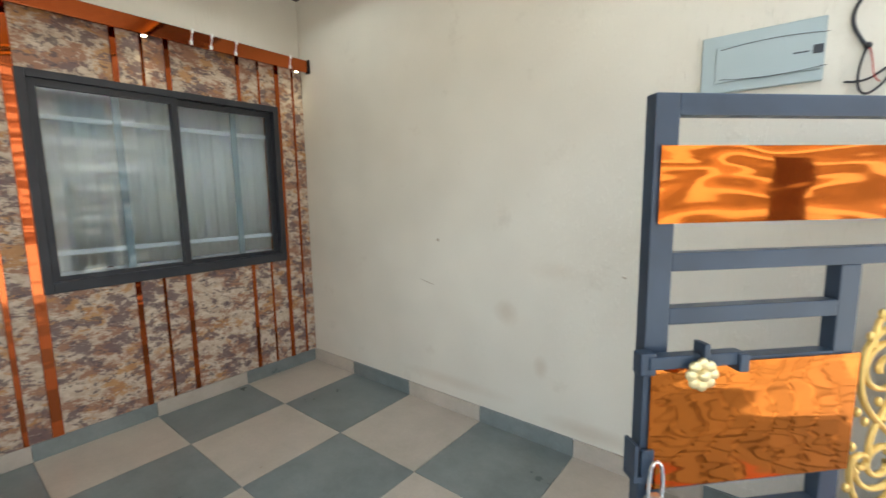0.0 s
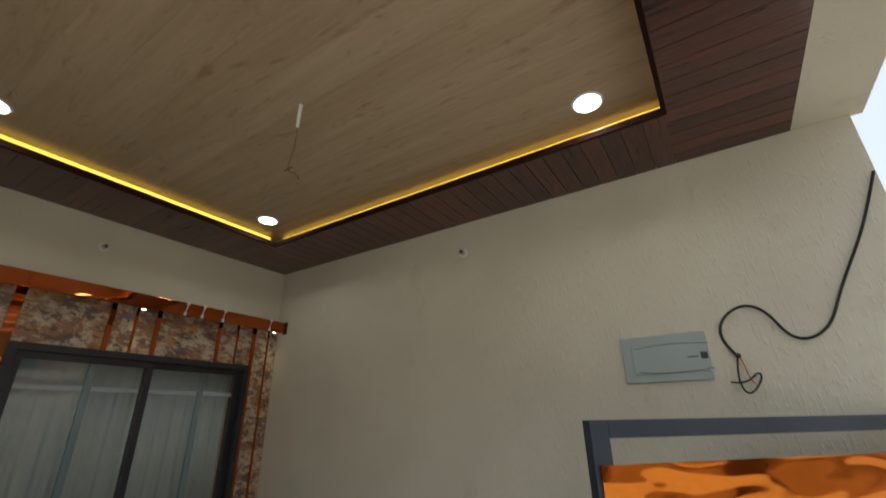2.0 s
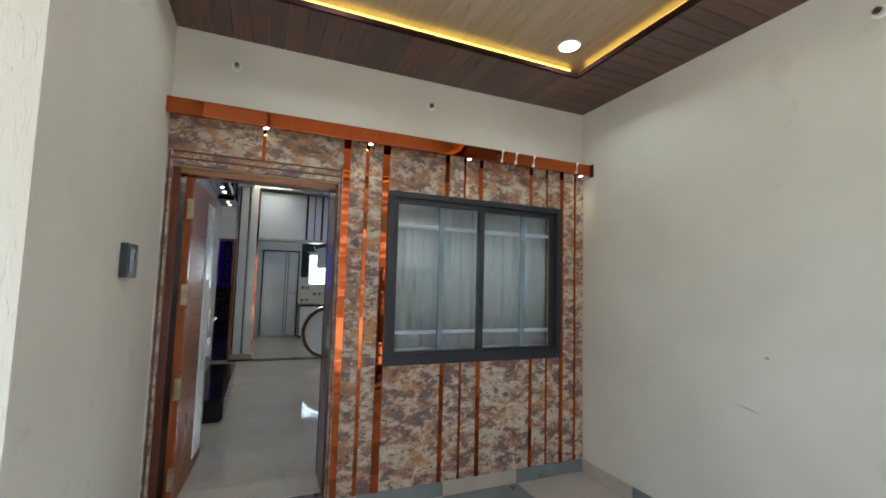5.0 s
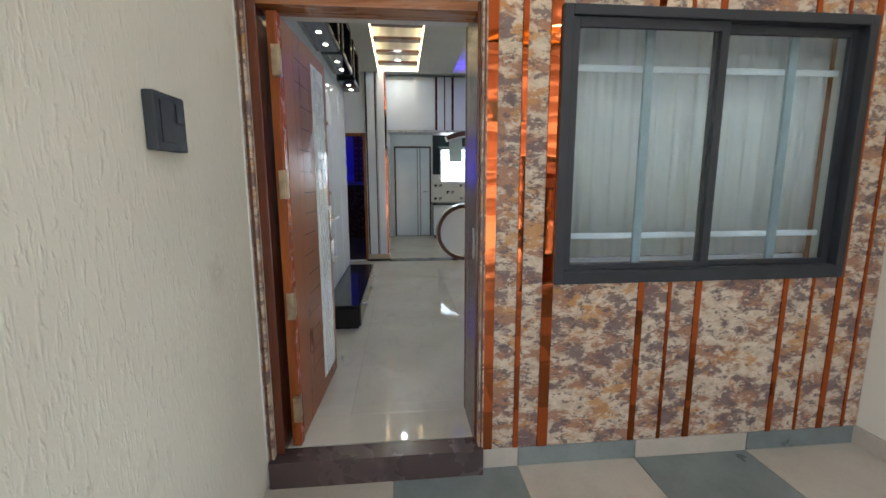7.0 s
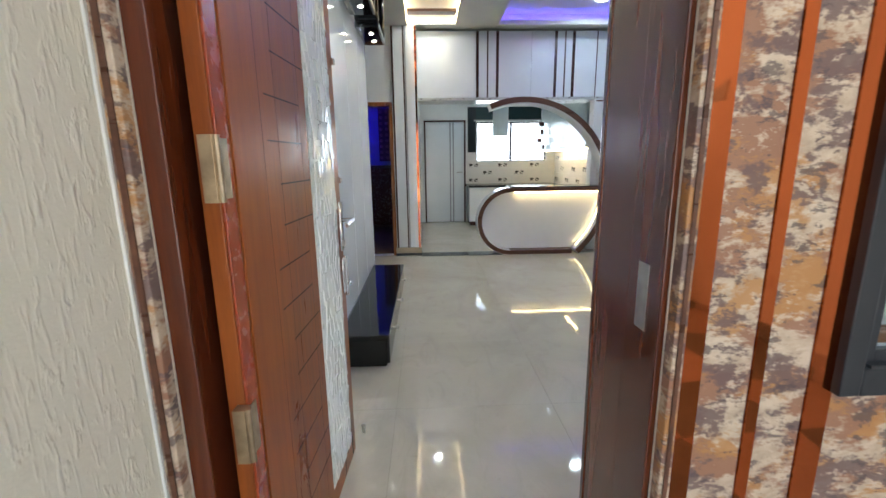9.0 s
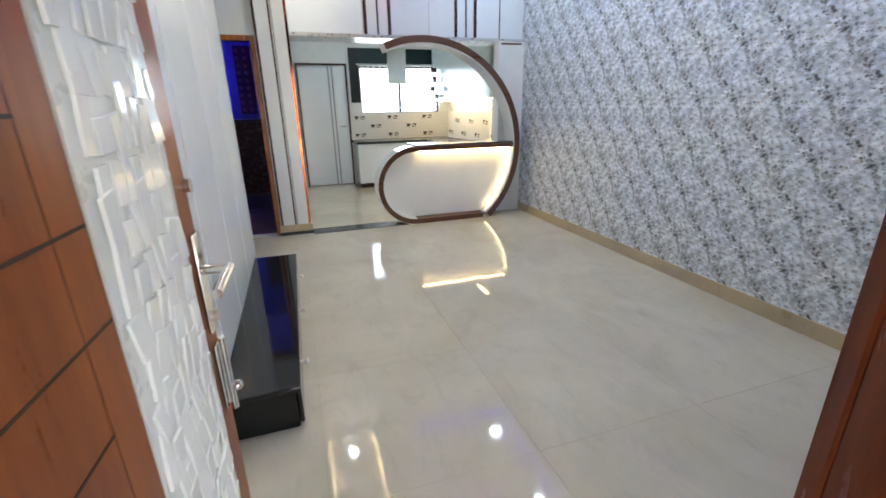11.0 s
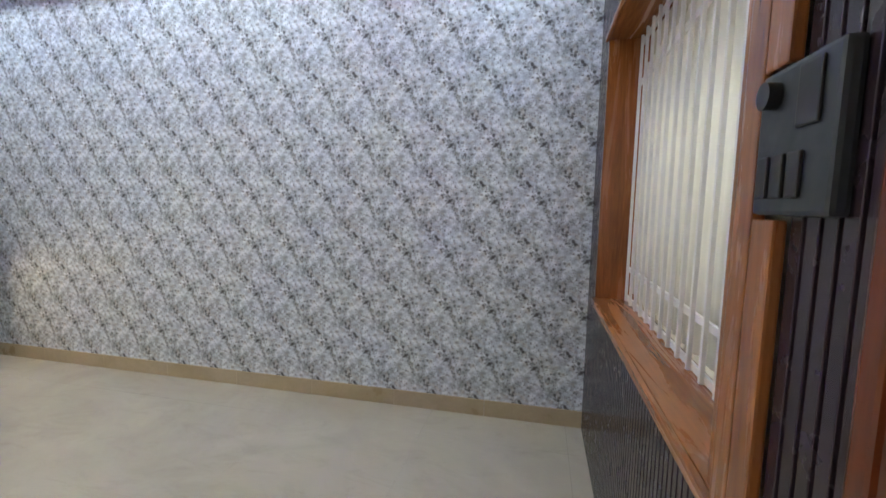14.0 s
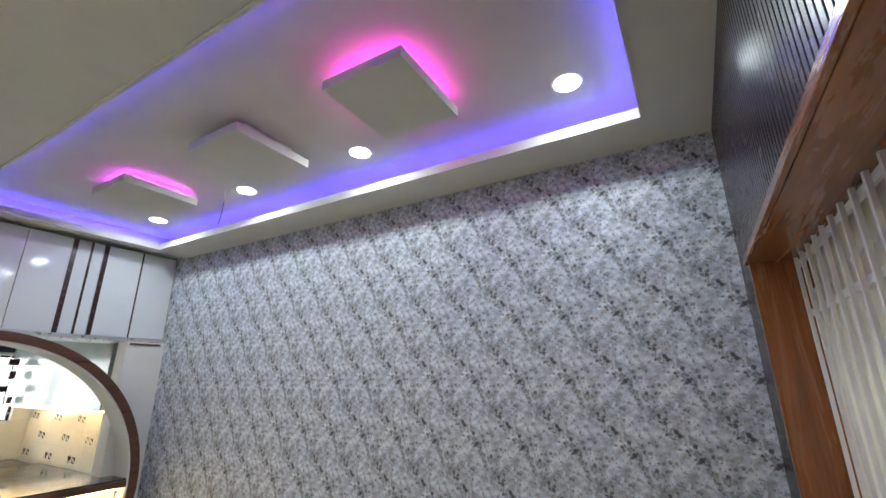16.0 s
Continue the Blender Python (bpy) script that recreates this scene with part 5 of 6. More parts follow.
kh = bmesh.new()
rod(kh, (KX - 0.02, 1.06, 1.12), (KX + 0.04, 1.06, 1.12), 0.009, 10), rod(kh, (KX + 0.04, 1.07, 1.12), (KX + 0.04, 0.96, 1.12), 0.009, 10)
part("door_handle", kh, CHROME, kd, "chrome lever", True)

kw = tagged(new("window_2"), "bright kitchen window with white bars and frosted glass", "window", "", "structure")
wy0, wy1, wz0, wz1 = 1.35, 2.75, 1.31, 2.08
b = bmesh.new()
for q in ((wy0, wy0 + 0.03, wz0, wz1), (wy1 - 0.03, wy1, wz0, wz1), (wy0 + 0.03, wy1 - 0.03, wz0, wz0 + 0.03), (wy0 + 0.03, wy1 - 0.03, wz1 - 0.03, wz1), (2.03, 2.07, wz0 + 0.03, wz1 - 0.03)):
    bx(b, KX - 0.14, KX - 0.08, *q)
part("window_frame", b, ALU, kw)
for i in range(14):
    y = wy0 + 0.06 + i * 0.1
    part("bar", rod(bmesh.new(), (KX - 0.05, y, wz0), (KX - 0.05, y, wz1), 0.006, 6), WHITEMETAL, kw)
for z in (wz0 + 0.1, wz1 - 0.1):
    part("bar", box(KX - 0.056, KX - 0.044, wy0, wy1, z - 0.008, z + 0.008), WHITEMETAL, kw)
pane = part("pane", box(KX - 0.115, KX - 0.108, wy0 + 0.02, wy1 - 0.02, wz0 + 0.02, wz1 - 0.02), Mat("frosted pane", (0.95, 0.95, 0.95), 0.4, Transmission_Weight=1.0).m, kw)
pane.visible_shadow = False
kl = new("window_daylight", bpy.data.lights.new("window_daylight", "AREA"))
kl.data.shape, kl.data.size, kl.data.size_y, kl.data.energy, kl.data.color = "RECTANGLE", 1.4, 0.77, 2.2, (0.95, 0.98, 1.0)
kl.matrix_world = look((KX - 0.16, 2.05, 1.695), (KX + 1, 2.05, 1.6))

base = thing("kitchen_cabinet", (KX + 0.3, 2.0, F), "white kitchen base cabinets with black recessed plinth", "cabinet")
part("body", box(KX + 0.001, KX + 0.55, 1.16, HY1 - 0.02, F + 0.08, F + 0.72), LAMINATE, base)
part("plinth", box(KX + 0.001, KX + 0.50, 1.18, HY1 - 0.02, F, F + 0.08), STRIPE, base)
for i in range(3):
    ya = 1.165 + i * 0.56
    part("shutter", box(KX + 0.5505, KX + 0.57, ya, ya + 0.55, F + 0.09, F + 0.715, bevel=0.003), LAMINATE, base)
top = tagged(part("worktop", box(KX + 0.001, KX + 0.60, 1.14, HY1 - 0.01, F + 0.7205, F + 0.76, bevel=0.004), GRANITE), "black granite kitchen worktop", "worktop")
side = thing("kitchen_cabinet", (-10.2, 2.6, F), "white side run of kitchen base cabinets", "cabinet")
part("body", box(-11.14, -9.1, 2.32, HY1 + 0.04, F, F + 0.72), LAMINATE, side)
part("worktop_side", box(-11.15, -9.1, 2.29, HY1 + 0.04, F + 0.7205, F + 0.76, bevel=0.004), GRANITE, side, "black granite top")

# backsplash of printed tiles
MOTIF = plain("dark tile print", (0.06, 0.055, 0.05), 0.2)
WTILE = plain("white glazed tile", (0.78, 0.77, 0.73), 0.1, 0, 0.03)
splash = tagged(new("backsplash"), "white glazed wall tiles printed with dark motifs", "wall tiles", "", "structure")
rng = random.Random(7)


def motif(parent, place, kind):
    """A flat printed cup or a dark three-cornered leaf with its saucer line, laid on a tile; place maps (u, v, d) to the world."""
    b = bmesh.new()
    shapes = [[(0.0, 0.055), (0.062, 0.055), (0.054, 0.018), (0.04, 0.006), (0.02, 0.006), (0.007, 0.02)], [(-0.012, 0.0), (0.074, 0.0), (0.07, -0.006), (-0.008, -0.006)], [(0.062, 0.05), (0.078, 0.042), (0.074, 0.026), (0.06, 0.024)]]
    if kind:
        shapes = [[(0.0, 0.06), (0.075, 0.06), (0.075, 0.018)], [(0.0, 0.045), (0.05, 0.0), (0.012, 0.0)], [(0.03, 0.012), (0.07, 0.006), (0.07, 0.0), (0.03, 0.002)]]
    for q in shapes:
        lo = [b.verts.new(place(u, v, 0.0)) for u, v in q]
        hi = [b.verts.new(place(u, v, 0.001)) for u, v in q]
        b.faces.new(hi), b.faces.new(lo[::-1])
        for i in range(len(q)):
            k = (i + 1) % len(q)
            b.faces.new((lo[i], lo[k], hi[k], hi[i]))
    part("motif", b, MOTIF, parent, "dark printed motif")


for j in range(3):
    for i in range(6):
        ya, za = 1.16 + i * 0.3, F + 0.765 + j * 0.145
        ti = part("tile", box(KX + 0.0005, KX + 0.008, ya + 0.002, min(ya + 0.296, HY1 + 0.04), za + 0.002, za + 0.143), WTILE, splash)
        if (i + j) % 2 == 0 and ya < 2.6:
            off = rng.uniform(0.02, 0.1)
            motif(ti, lambda u, v, d: (KX + 0.0082 + d, ya + off + u, za + 0.04 + v), 0)
            motif(ti, lambda u, v, d: (KX + 0.0082 + d, ya + off + 0.1 + u, za + 0.035 + v), 1)
for j in range(3):
    for i in range(8):
        xa, za = -11.7 + i * 0.3, F + 0.765 + j * 0.2
        ti = part("tile", box(xa + 0.002, xa + 0.298, HY1 + 0.042, HY1 + 0.0495, za + 0.002, za + 0.198), WTILE, splash)
        if (i + j) % 2 == 0:
            off = rng.uniform(0.03, 0.1)
            motif(ti, lambda u, v, d: (xa + off + u, HY1 + 0.0418 - d, za + 0.06 + v), (i + j // 2) % 2)
            motif(ti, lambda u, v, d: (xa + off + 0.1 + u, HY1 + 0.0418 - d, za + 0.05 + v), 1)
wc = thing("kitchen_wall_cabinet", (-10.6, 2.7, 1.5), "white kitchen wall cabinets with warm light below", "cabinet")
part("body", box(-11.6, -9.2, 2.58, HY1 + 0.04, F + 1.38, 2.35, bevel=0.003), plain("pale grey-green gloss", (0.46, 0.51, 0.49), 0.15), wc)
part("light_strip", box(-11.5, -9.3, 2.65, 2.665, F + 1.365, F + 1.3795), glow("warm cabinet strip", (1.0, 0.62, 0.24), 7.0), wc, "warm light strip")
hoodd = thing("cooker_hood_panel", (KX + 0.1, 2.0, 2.1), "dark green-black panel above the kitchen window", "wall panel")
part("board", box(KX + 0.001, KX + 0.02, 1.18, HY1 + 0.03, 2.085, 2.35), plain("dark green laminate", (0.012, 0.03, 0.03), 0.15), hoodd)
part("side_board", box(KX + 0.0205, KX + 0.03, 1.18, 1.34, 1.5, 2.35), plain("black panel", (0.015, 0.018, 0.02), 0.15), hoodd)
part("ledge", box(KX + 0.03, KX + 0.07, 1.3, 2.8, 2.085, 2.11), plain("grey ledge", (0.35, 0.35, 0.34), 0.4), hoodd)
stack = thing("hanging_rack", (-11.0, 2.55, 1.5), "dark hanging rack of small boxes beside the window", "rack")
for i, (y, z, w, h) in enumerate(((2.42, 1.95, 0.16, 0.1), (2.46, 1.8, 0.1, 0.12), (2.40, 1.66, 0.12, 0.1), (2.5, 1.54, 0.08, 0.1))):
    part("box", box(-11.29, -11.22, y + w * 0.2, y + w * 0.75, z, z + h * 0.7, bevel=0.006), STRIPE, stack)
part("rod", rod(bmesh.new(), (-11.25, 2.5, 1.5), (-11.25, 2.5, 2.3), 0.006, 8), CHROME, stack)
# added lamp, hidden behind the loft cabinet, that brightens the kitchen
downlight(-10.2, 1.2, HC + 0.03, 0.06, 1.0, (0.97, 0.99, 1.0), "kitchen_fill_lamp", "round lamp added out of view to light the kitchen", "")

# ---- outside: street seen past the end of the porch wall ----
G = -0.25
gm = Mat("dusty ground", (0.3, 0.25, 0.18), 0.95)
gp = gm.pos()
gm.color(gm.mix(gm.grey(gm.noise(gp, 6, 6, 0.7), 0, 1, 0.3, 0.7), (0.27, 0.24, 0.2), (0.45, 0.41, 0.35)))
gm.bump(gm.noise(gp, 20, 5), 0.5, 0.02)
b = bmesh.new()
n = 24
gv = [[b.verts.new((-300 + 600 * i / n, -300 + 600 * j / n, G)) for j in range(n + 1)] for i in range(n + 1)]
for i in range(n):
    for j in range(n):
        b.faces.new((gv[i][j], gv[i + 1][j], gv[i + 1][j + 1], gv[i][j + 1]))
structure("ground", b, gm.m, "dusty pale brown ground of the street", "ground")
structure("plinth_porch", box(-0.25, 0.12, -1.6, 3.0, G - 0.05, -0.02), plain("red oxide plinth", (0.36, 0.12, 0.09), 0.7, 0, 0.2), "red oxide edge of the porch floor", "plinth")
structure("plinth_step", box(0.12, 0.62, 2.0, 3.77, G - 0.05, G + 0.1, ), plain("red oxide step", (0.40, 0.15, 0.12), 0.75, 0, 0.2), "red painted step at the street", "step")

# interlocking pavers, worn and dusty
pv = Mat("worn grey paver", (0.3, 0.28, 0.25), 0.9)
pv.color(pv.mix(pv.math("MULTIPLY", pv.math("ADD", pv.rand(), pv.t.nodes.new("ShaderNodeNewGeometry").outputs["Random Per Island"]), 0.5), (0.15, 0.14, 0.125), (0.30, 0.275, 0.245)))
pv.bump(pv.noise(pv.pos(), 60, 4), 0.4, 0.004)
pav = tagged(new("pavement"), "worn grey interlocking street pavers with dusty joints", "pavement", "", "structure")
pm = bmesh.new()
outline = [(-0.13, -0.055), (-0.09, -0.08), (-0.03, -0.05), (0.03, -0.05), (0.09, -0.08), (0.13, -0.055), (0.13, 0.055), (0.09, 0.08), (0.03, 0.05), (-0.03, 0.05), (-0.09, 0.08), (-0.13, 0.055)]
lo = [pm.verts.new((x * 0.96, y * 0.94, -0.03)) for x, y in outline]
hi = [pm.verts.new((x * 0.93, y * 0.9, 0.02)) for x, y in outline]
pm.faces.new(hi)
for i in range(12):
    pm.faces.new((lo[i], lo[(i + 1) % 12], hi[(i + 1) % 12], hi[i]))
pme = bpy.data.meshes.new("paver")
pm.to_mesh(pme), pm.free()
pme.materials.append(pv.m)
rng = random.Random(11)
for j in range(30):
    for i in range(10):
        o = new("paver", pme)
        o.parent = pav
        o.matrix_basis = pose(0.45 + i * 0.27 + (j % 2) * 0.13 + j * 0.045, 4.15 + j * 0.15, G + 0.004 + rng.uniform(-0.008, 0.008), rng.uniform(-2, 2), rng.uniform(-2, 2), rng.uniform(-3, 3) - 14)

flat = [v.co[:] for v in pme.vertices]
sides = [tuple(p.vertices) for p in pme.polygons]
verts, faces = [], []
for j in range(40):
    for i in range(12):
        turn = pose(0.45 + i * 0.27 + (j % 2) * 0.13, -3.2 + j * 0.15, G + 0.004 + rng.uniform(-0.008, 0.008), rng.uniform(-2, 2), rng.uniform(-2, 2), rng.uniform(-3, 3))
        faces += [tuple(k + len(verts) for k in q) for q in sides]
        verts += [tuple(turn @ Vector(q)) for q in flat]
pme2 = bpy.data.meshes.new("near_pavers")
pme2.from_pydata(verts, [], faces)
pme2.materials.append(pv.m)
tagged(new("near_pavers", pme2), "worn grey interlocking pavers in front of the porch", "pavers", "", "stuff")

# planted kerb bed at the wall's end
kb = structure("kerb", box(0.04, 0.12, 3.1, 4.5, G, G + 0.14, bevel=0.01), plain("concrete kerb", (0.36, 0.35, 0.32), 0.9, 0, 0.15, 20), "rough concrete kerb of a small grass bed", "kerb")
part("kerb_end", box(0.12, 0.64, 3.775, 3.88, G, G + 0.15, bevel=0.012), plain("concrete kerb end", (0.36, 0.35, 0.32), 0.9, 0, 0.15, 20), kb)
b = bmesh.new()
rng = random.Random(3)
for i in range(900):
    t = rng.random()
    y = 3.9 + t * 0.9
    x = 0.13 + rng.random() * max(0.04, 0.42 * (1 - t))
    h, a = rng.uniform(0.03, 0.1), rng.uniform(0, 6.3)
    dx, dy = 0.006 * math.cos(a), 0.006 * math.sin(a)
    lx, ly = rng.uniform(-0.04, 0.04), rng.uniform(-0.04, 0.04)
    v = [b.verts.new(p) for p in ((x - dx, y - dy, G), (x + dx, y + dy, G), (x + lx, y + ly, G + 0.05 + h))]
    b.faces.new(v)
gr = Mat("grass", (0.08, 0.16, 0.04), 0.7)
gr.color(gr.mix(gr.t.nodes.new("ShaderNodeNewGeometry").outputs["Random Per Island"], (0.05, 0.12, 0.03), (0.14, 0.24, 0.07)))
tagged(part("grass", b, gr.m), "small patch of green grass inside the kerb", "grass", "", "stuff")
b = bmesh.new()
for i in range(160):
    x, y, r = rng.uniform(0.3, 3.5), rng.uniform(3.7, 7.0), rng.uniform(0.006, 0.025)
    bmesh.ops.create_icosphere(b, subdivisions=1, radius=r, matrix=Matrix.Translation((x, y, G + r * 0.4)) @ Matrix.Diagonal((1, rng.uniform(0.6, 1), 0.6, 1)))
tagged(part("pebbles", b, plain("pebble", (0.35, 0.32, 0.28), 0.9, 0, 0.2)), "loose pebbles and rubble on the street edge", "rubble", "", "stuff")

# parked white hatchback
car = thing("parked_car", (7.05, 19.2, G), "white hatchback car parked on the sunlit dusty road", "car")
CARW = plain("white car paint", (0.8, 0.8, 0.8), 0.2, 0, 0.02, Coat_Weight=0.5)
side_prof = [(-1.75, 0.30), (-1.78, 0.55), (-1.72, 0.85), (-1.60, 1.0), (-1.35, 1.38), (-1.1, 1.48), (0.1, 1.48), (0.75, 1.05), (1.45, 0.92), (1.72, 0.75), (1.78, 0.5), (1.72, 0.28), (1.5, 0.2), (-1.5, 0.2)]
b = bmesh.new()
rows_ = []
for w, k in ((-0.80, 0.97), (-0.76, 1.0), (0.76, 1.0), (0.80, 0.97)):
    rows_.append([b.verts.new((7.05 + w * (1 - 0.16 * max(0, z - 0.95) / 0.5), 19.2 - u * k, G + z * (0.99 if k < 1 else 1))) for u, z in side_prof])
for r, s in zip(rows_, rows_[1:]):
    for i in range(len(side_prof)):
        j = (i + 1) % len(side_prof)
        b.faces.new((r[i], s[i], s[j], r[j]))
b.faces.new(rows_[0]), b.faces.new(rows_[-1][::-1])
part("body", b, CARW, car, "", False)
TINT = plain("dark car glass", (0.05, 0.09, 0.11), 0.05)


def quad_slab(name, pts, material, thick, parent, label=""):
    q = bmesh.new()
    f = q.faces.new([q.verts.new(p) for p in pts])
    r = bmesh.ops.extrude_face_region(q, geom=[f])
    bmesh.ops.translate(q, verts=[v for v in r["geom"] if isinstance(v, bmesh.types.BMVert)], vec=thick)
    return part(name, q, material, parent, label)


quad_slab("side_window", [(6.265, 19.2 + 0.05, G + 1.0), (6.265, 19.2 - 0.62, G + 1.0), (6.31, 19.2 - 0.08, G + 1.38), (6.31, 19.2 + 0.05, G + 1.40)], TINT, (-0.012, 0, 0), car, "dark side window")
quad_slab("side_window", [(6.265, 19.2 + 0.10, G + 1.0), (6.31, 19.2 + 0.10, G + 1.40), (6.31, 19.2 + 0.95, G + 1.38), (6.265, 19.2 + 1.28, G + 1.03)], TINT, (-0.012, 0, 0), car, "dark side window")
quad_slab("windscreen", [(6.42, 19.2 - 0.74, G + 1.075), (7.68, 19.2 - 0.74, G + 1.075), (7.6, 19.2 - 0.14, G + 1.465), (6.5, 19.2 - 0.14, G + 1.465)], plain("windscreen glass", (0.12, 0.3, 0.32), 0.05), (0, -0.012, 0.012), car, "blue-green windscreen")
part("mirror", ball(bmesh.new(), (6.16, 18.62, G + 1.02), 0.1, (0.8, 0.6, 0.7)), CARW, car, "white wing mirror", True)
part("bumper", box(6.35, 7.75, 17.40, 17.46, G + 0.25, G + 0.42, bevel=0.02), BLACK, car, "black front grille")
for x in (6.42, 7.5):
    part("headlight", box(x, x + 0.25, 17.43, 17.6, G + 0.68, G + 0.8, bevel=0.02), plain("headlamp", (0.6, 0.62, 0.65), 0.1), car, "clear headlight")
for x, s in ((6.26, -1), (7.84, 1)):
    for y in (17.95, 20.45):
        w = part("tyre", rod(bmesh.new(), (x - 0.09, y, G + 0.3), (x + 0.09, y, G + 0.3), 0.3, 28), BLACK, car, "black tyre", True)
        part("rim", rod(bmesh.new(), (x + s * 0.095, y, G + 0.3), (x + s * 0.105, y, G + 0.3), 0.2, 20), STEEL, w, "steel rim", True)

# far buildings
far = thing("brick_house", (3.5, 30, G), "brick building with pale bands and grey tiled roof", "house")
BR = Mat("weathered brick", (0.32, 0.2, 0.16), 0.9)
brt = BR.node("ShaderNodeTexBrick", Vector=BR.pos((1, 1, 1), (90, 0, 0)), Scale=4.0)
brt.inputs["Color1"].default_value, brt.inputs["Color2"].default_value, brt.inputs["Mortar"].default_value = (0.34, 0.21, 0.17, 1), (0.26, 0.16, 0.13, 1), (0.4, 0.37, 0.33, 1)
BR.color(brt.outputs[0])
part("wall", box(-6, 12.6, 30, 36, G, 5.2), BR.m, far)
for z in (0.9, 1.7, 2.5, 3.3):
    part("band", box(-6, 12.6, 29.92, 29.995, z, z + 0.22), plain("pale render band", (0.6, 0.54, 0.48), 0.9), far, "pale render band")
quad_slab("roof", [(-6.4, 29.4, 5.15), (13.0, 29.4, 5.15), (13.0, 33, 7.3), (-6.4, 33, 7.3)], plain("grey roof tiles", (0.22, 0.23, 0.24), 0.8, 0, 0.2, 3), (0, 0, 0.15), far)
part("post", box(6.5, 6.9, 28.2, 28.6, G, 4.9), plain("dark gate post", (0.12, 0.11, 0.11), 0.8), far)
pink = thing("pink_house", (17, 27, G), "pale pink two-storey house with barred window", "house")
PINK = plain("pale pink wall paint", (0.68, 0.52, 0.48), 0.85, 0, 0.08)
part("wall", box(12.4, 26, 27, 36, 2.2, 10.5), PINK, pink)
for x in (12.4, 17.0, 21.5):
    part("column", box(x, x + 0.5, 27.0, 27.5, G, 2.2), plain("brown column", (0.35, 0.24, 0.16), 0.8), pink)
part("back_wall", box(12.9, 26, 29.5, 29.7, G, 2.2), PINK, pink)
part("roof", box(12.1, 26.3, 26.6, 36.2, 10.5, 10.75), PINK, pink)
for x in (13.4, 17.5):
    w = part("window", box(x, x + 1.4, 26.95, 27.005, 7.2, 8.7), TINT, pink, "dark barred window")
    for k in range(3):
        part("bar", box(x + 0.3 + k * 0.38, x + 0.36 + k * 0.38, 26.9, 26.948, 7.2, 8.7), WHITEMETAL, w)
shrub = thing("garden_shrub", (12.6, 26, G), "leafy green shrub in front of the pink house", "shrub")
rng = random.Random(8)
for name, cx, cy, cz, rr in (("leaves", 13.2, 25.6, 1.3, 1.1), ("leaves", 7.6, 26.5, 0.6, 0.7)):
    b = bmesh.new()
    for i in range(900):
        d = Vector((rng.gauss(0, 1), rng.gauss(0, 1), rng.gauss(0, 0.8))).normalized() * rr * rng.uniform(0.5, 1.05) * (1 + 0.3 * noise.noise((i * 0.1, 0, 0)))
        c = Vector((cx, cy, cz)) + d
        u = Vector((rng.uniform(-1, 1), rng.uniform(-1, 1), rng.uniform(-1, 1))).normalized() * 0.09
        w = u.cross(Vector((rng.uniform(-1, 1), rng.uniform(-1, 1), 1))).normalized() * 0.05
        b.faces.new([b.verts.new(c + q) for q in (-u, w, u, -w)])
    part(name, b, gr.m, shrub)
part("stem", rod(bmesh.new(), (13.2, 25.6, G), (13.2, 25.6, 1.2), 0.06, 8), WALNUT, shrub)

# terrace across the street, which the copper sheets and panes mirror
row = thing("street_terrace", (13, -8, G), "two-storey terrace with pale bands across the street", "house")
part("wall", box(13, 19, -32, 9, G, 6.2), plain("weathered tan render", (0.3, 0.22, 0.17), 0.9, 0, 0.2, 1.5), row)
for z in (0.6, 1.5, 2.4, 3.3, 4.2, 5.1):
    part("band", box(12.9, 12.995, -32, 9, z, z + 0.28), plain("pale terrace band", (0.58, 0.52, 0.46), 0.9), row, "pale render band")
for k in range(9):
    y = -30 + k * 4.3
    part("window", box(12.88, 12.996, y, y + 1.3, 3.62, 4.15 + 0.7), TINT, row, "dark window")
    part("door", box(12.88, 12.996, y + 1.9, y + 2.9, G, 2.0), STRIPE, row, "dark doorway")
part("roof", box(12.6, 19.3, -32.3, 9.3, 6.2, 6.45), plain("terrace roof slab", (0.4, 0.38, 0.35), 0.9), row)

# unseen storey and neighbour blocks, added to shade the street and close the place
structure("unseen_upper_block", box(-12.0, -0.2, -3.4, 3.05, 3.46, 6.4), CREAM, "unseen cream block added above to shade the street", "wall")
structure("unseen_side_block", box(-12.0, -1.2, 3.06, 5.2, G, 6.4), CREAM, "unseen cream block added behind the porch wall to shade the street", "wall")
# unseen roof extension, added to stop sunlight reaching the porch floor
structure("sun_stop_slab", box(-2.5, -0.19, -3.2, -1.8, 3.09, 3.3), WHITE, "unseen slab added to keep sun off the porch floor", "roof")

# ---- pieces of floors and skirtings ----
def tiles(parent, xs, ys, z, thick, pick, gap=0.003):
    for i, (xa, xb) in enumerate(zip(xs, xs[1:])):
        for j, (ya, yb) in enumerate(zip(ys, ys[1:])):
            part("tile", box(xa + gap / 2, xb - gap / 2, ya + gap / 2, yb - gap / 2, z - thick, z), pick(i, j), parent)


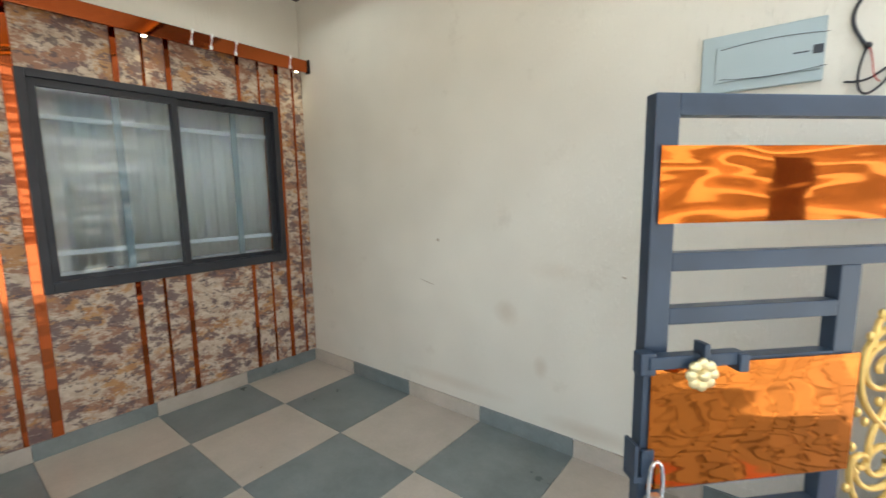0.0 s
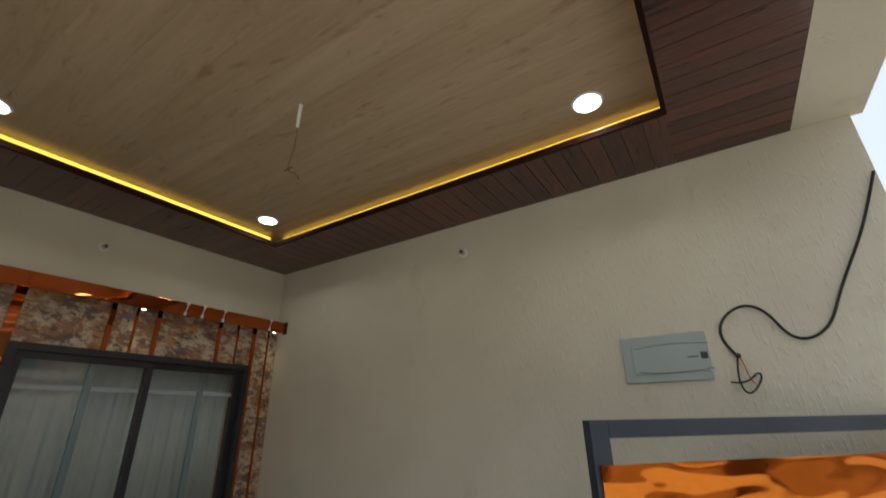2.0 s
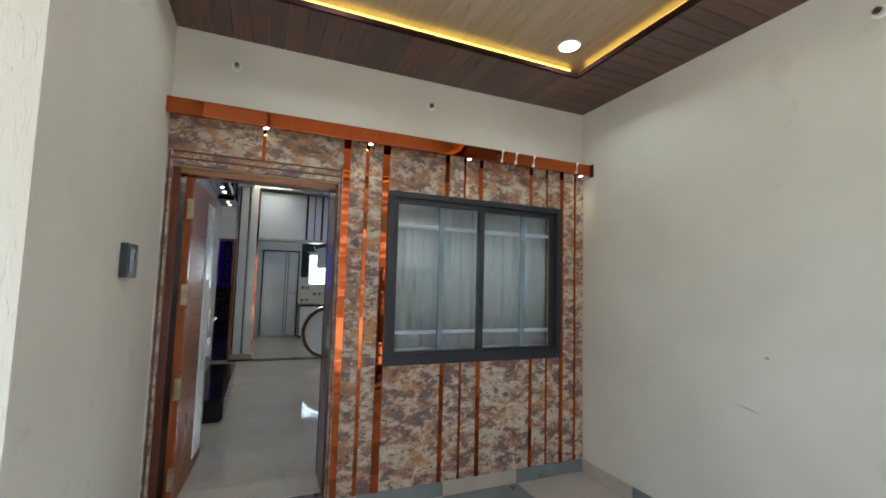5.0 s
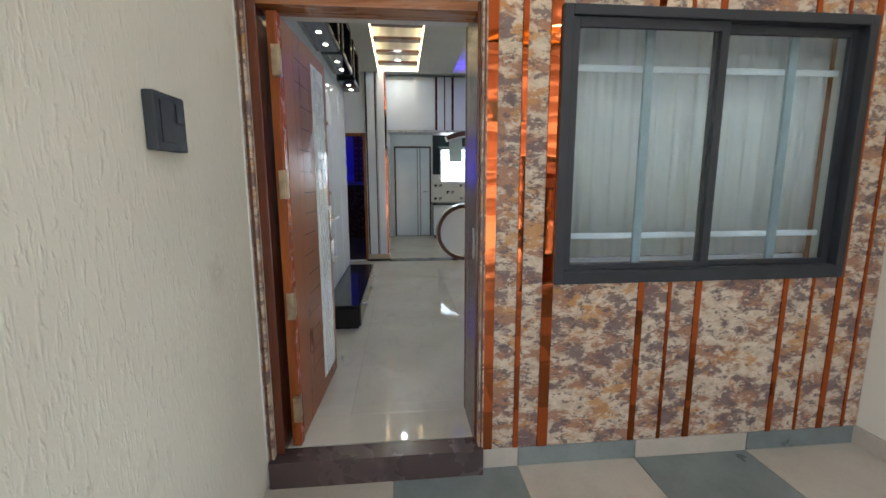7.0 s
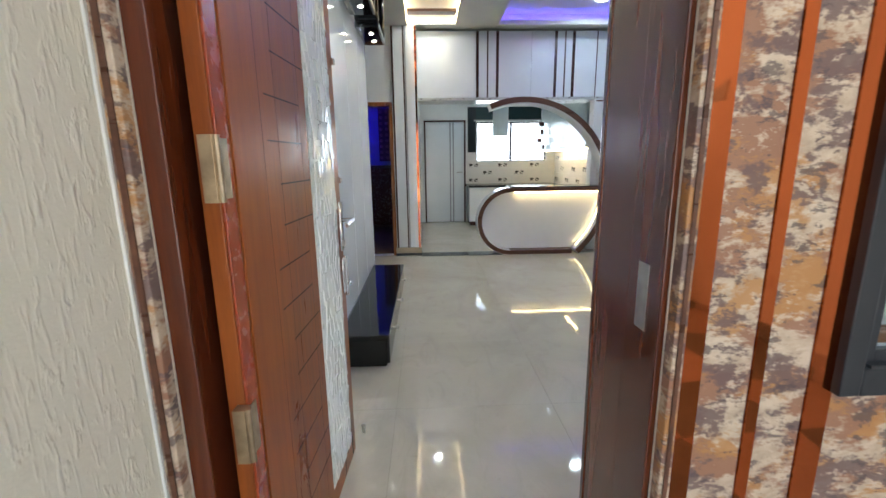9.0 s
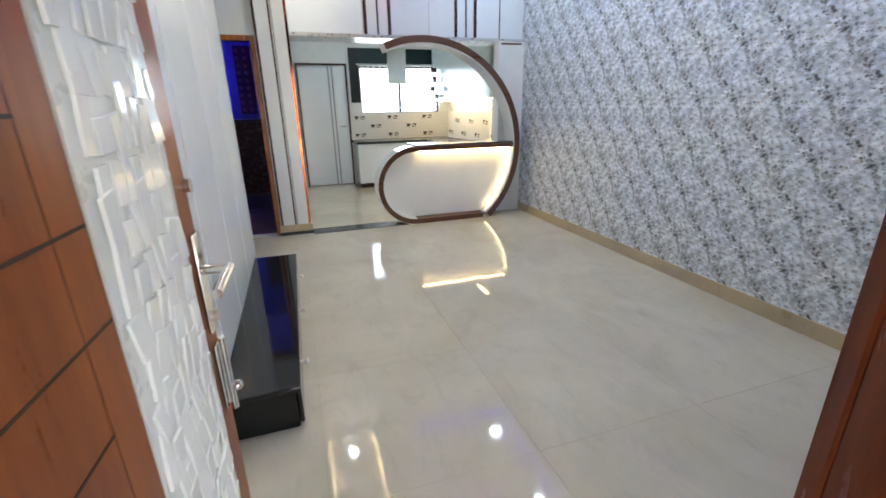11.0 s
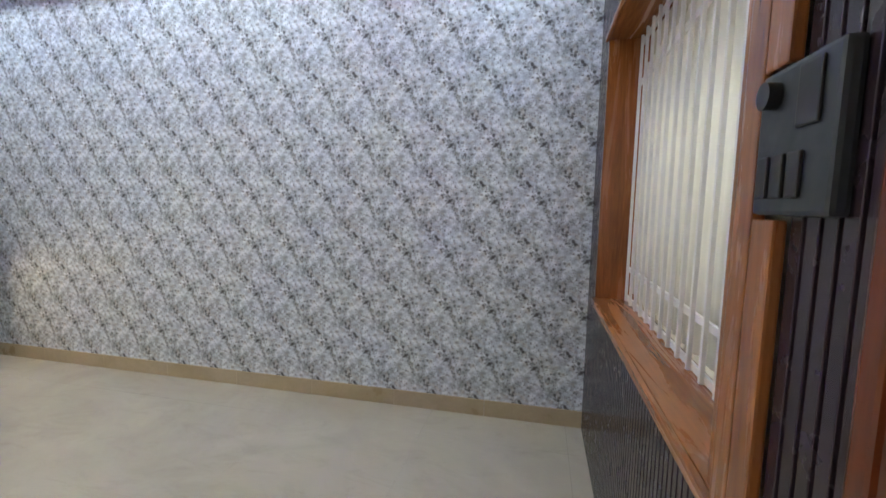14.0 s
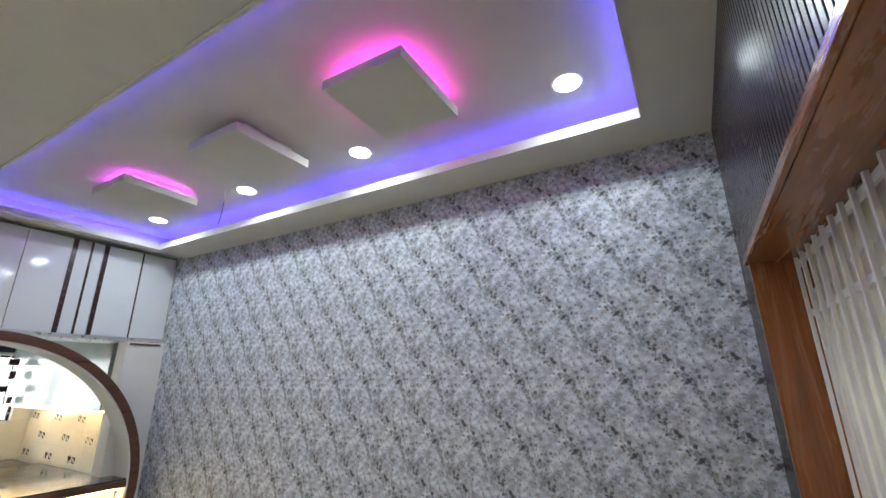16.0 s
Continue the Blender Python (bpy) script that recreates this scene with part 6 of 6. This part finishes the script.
xs = [FRONT + 0.001, -3.43] + [-3.43 + 0.6 * k for k in range(1, 6)] + [0.04]
ys = [SIDE - 0.001] + [2.20 - 0.6 * k for k in range(0, 6)]
ys = [-1.29] + sorted(ys)
top_j = len(ys) - 2
tiles(bpy.data.objects["floor_porch"], xs, ys, 0.0, 0.011, lambda i, j: TILE_L if (i + (top_j - j)) % 2 == 0 else TILE_D)
sk = tagged(new("baseboard_side"), "skirting of alternate beige and slate tiles on the porch wall", "skirting", "", "structure")
for i, (a, c) in enumerate(zip(xs, xs[1:])):
    part("tile", box(a + 0.002, c - 0.002, SIDE - 0.013, SIDE - 0.0005, 0.001, 0.1, bevel=0.001), TILE_L if i % 2 == 0 else TILE_D, sk)
sk = tagged(new("baseboard_front"), "skirting of alternate slate and beige tiles below the panelling", "skirting", "", "structure")
for k, (a, c) in enumerate(((2.2, SIDE - 0.015), (1.6, 2.2), (1.0, 1.6), (dy1 + 0.027, 1.0))):
    part("tile", box(FRONT + 0.0005, FRONT + 0.014, a + 0.002, c - 0.002, 0.001, 0.098, bevel=0.001), TILE_D if k % 2 == 0 else TILE_L, sk)

hx_ = [INNER] + [-4.36 - 0.8 * k for k in range(0, 6)] + [HX1]
hx_ = sorted(set([x for x in hx_ if x >= HX1]))
hy_ = [-0.199, 0.17, 0.97, 1.77, 2.57, HY1 - 0.001]
tiles(bpy.data.objects["floor_house"], hx_, hy_, F, 0.008, lambda i, j: VITRIFIED, 0.0009)
tiles(bpy.data.objects["floor_house"], [-12.0, -11.2, -10.4, -9.6, HX1 - 0.121], [0.261, 1.06, 1.86, 2.66, HY1 + 0.049], F, 0.008, lambda i, j: VITRIFIED, 0.0009)
tiles(bpy.data.objects["floor_house"], [HX1, -8.1, PX1], [-3.2, -2.4, -1.6, -0.8, -0.2], F, 0.008, lambda i, j: VITRIFIED, 0.0009)
tiles(bpy.data.objects["floor_house"], [-12.0, -11.0, -10.0, HX1 - 0.121], [-3.2, -2.2, -1.2, 0.13], F, 0.008, lambda i, j: plain("brown bedroom tile", (0.2, 0.13, 0.1), 0.2) if "brown bedroom tile" not in bpy.data.materials else bpy.data.materials["brown bedroom tile"], 0.002)
sk = tagged(new("baseboard_hall"), "tan tile skirting below the floral wallpaper", "skirting", "", "structure")
for k in range(8):
    a, c = HX1 - 0.13 + k * 0.5775, HX1 - 0.13 + (k + 1) * 0.5775
    part("tile", box(a + 0.001, c - 0.001, HY1 - 0.011, HY1 - 0.0005, F + 0.0005, F + 0.1, bevel=0.001), SKIRT, sk)
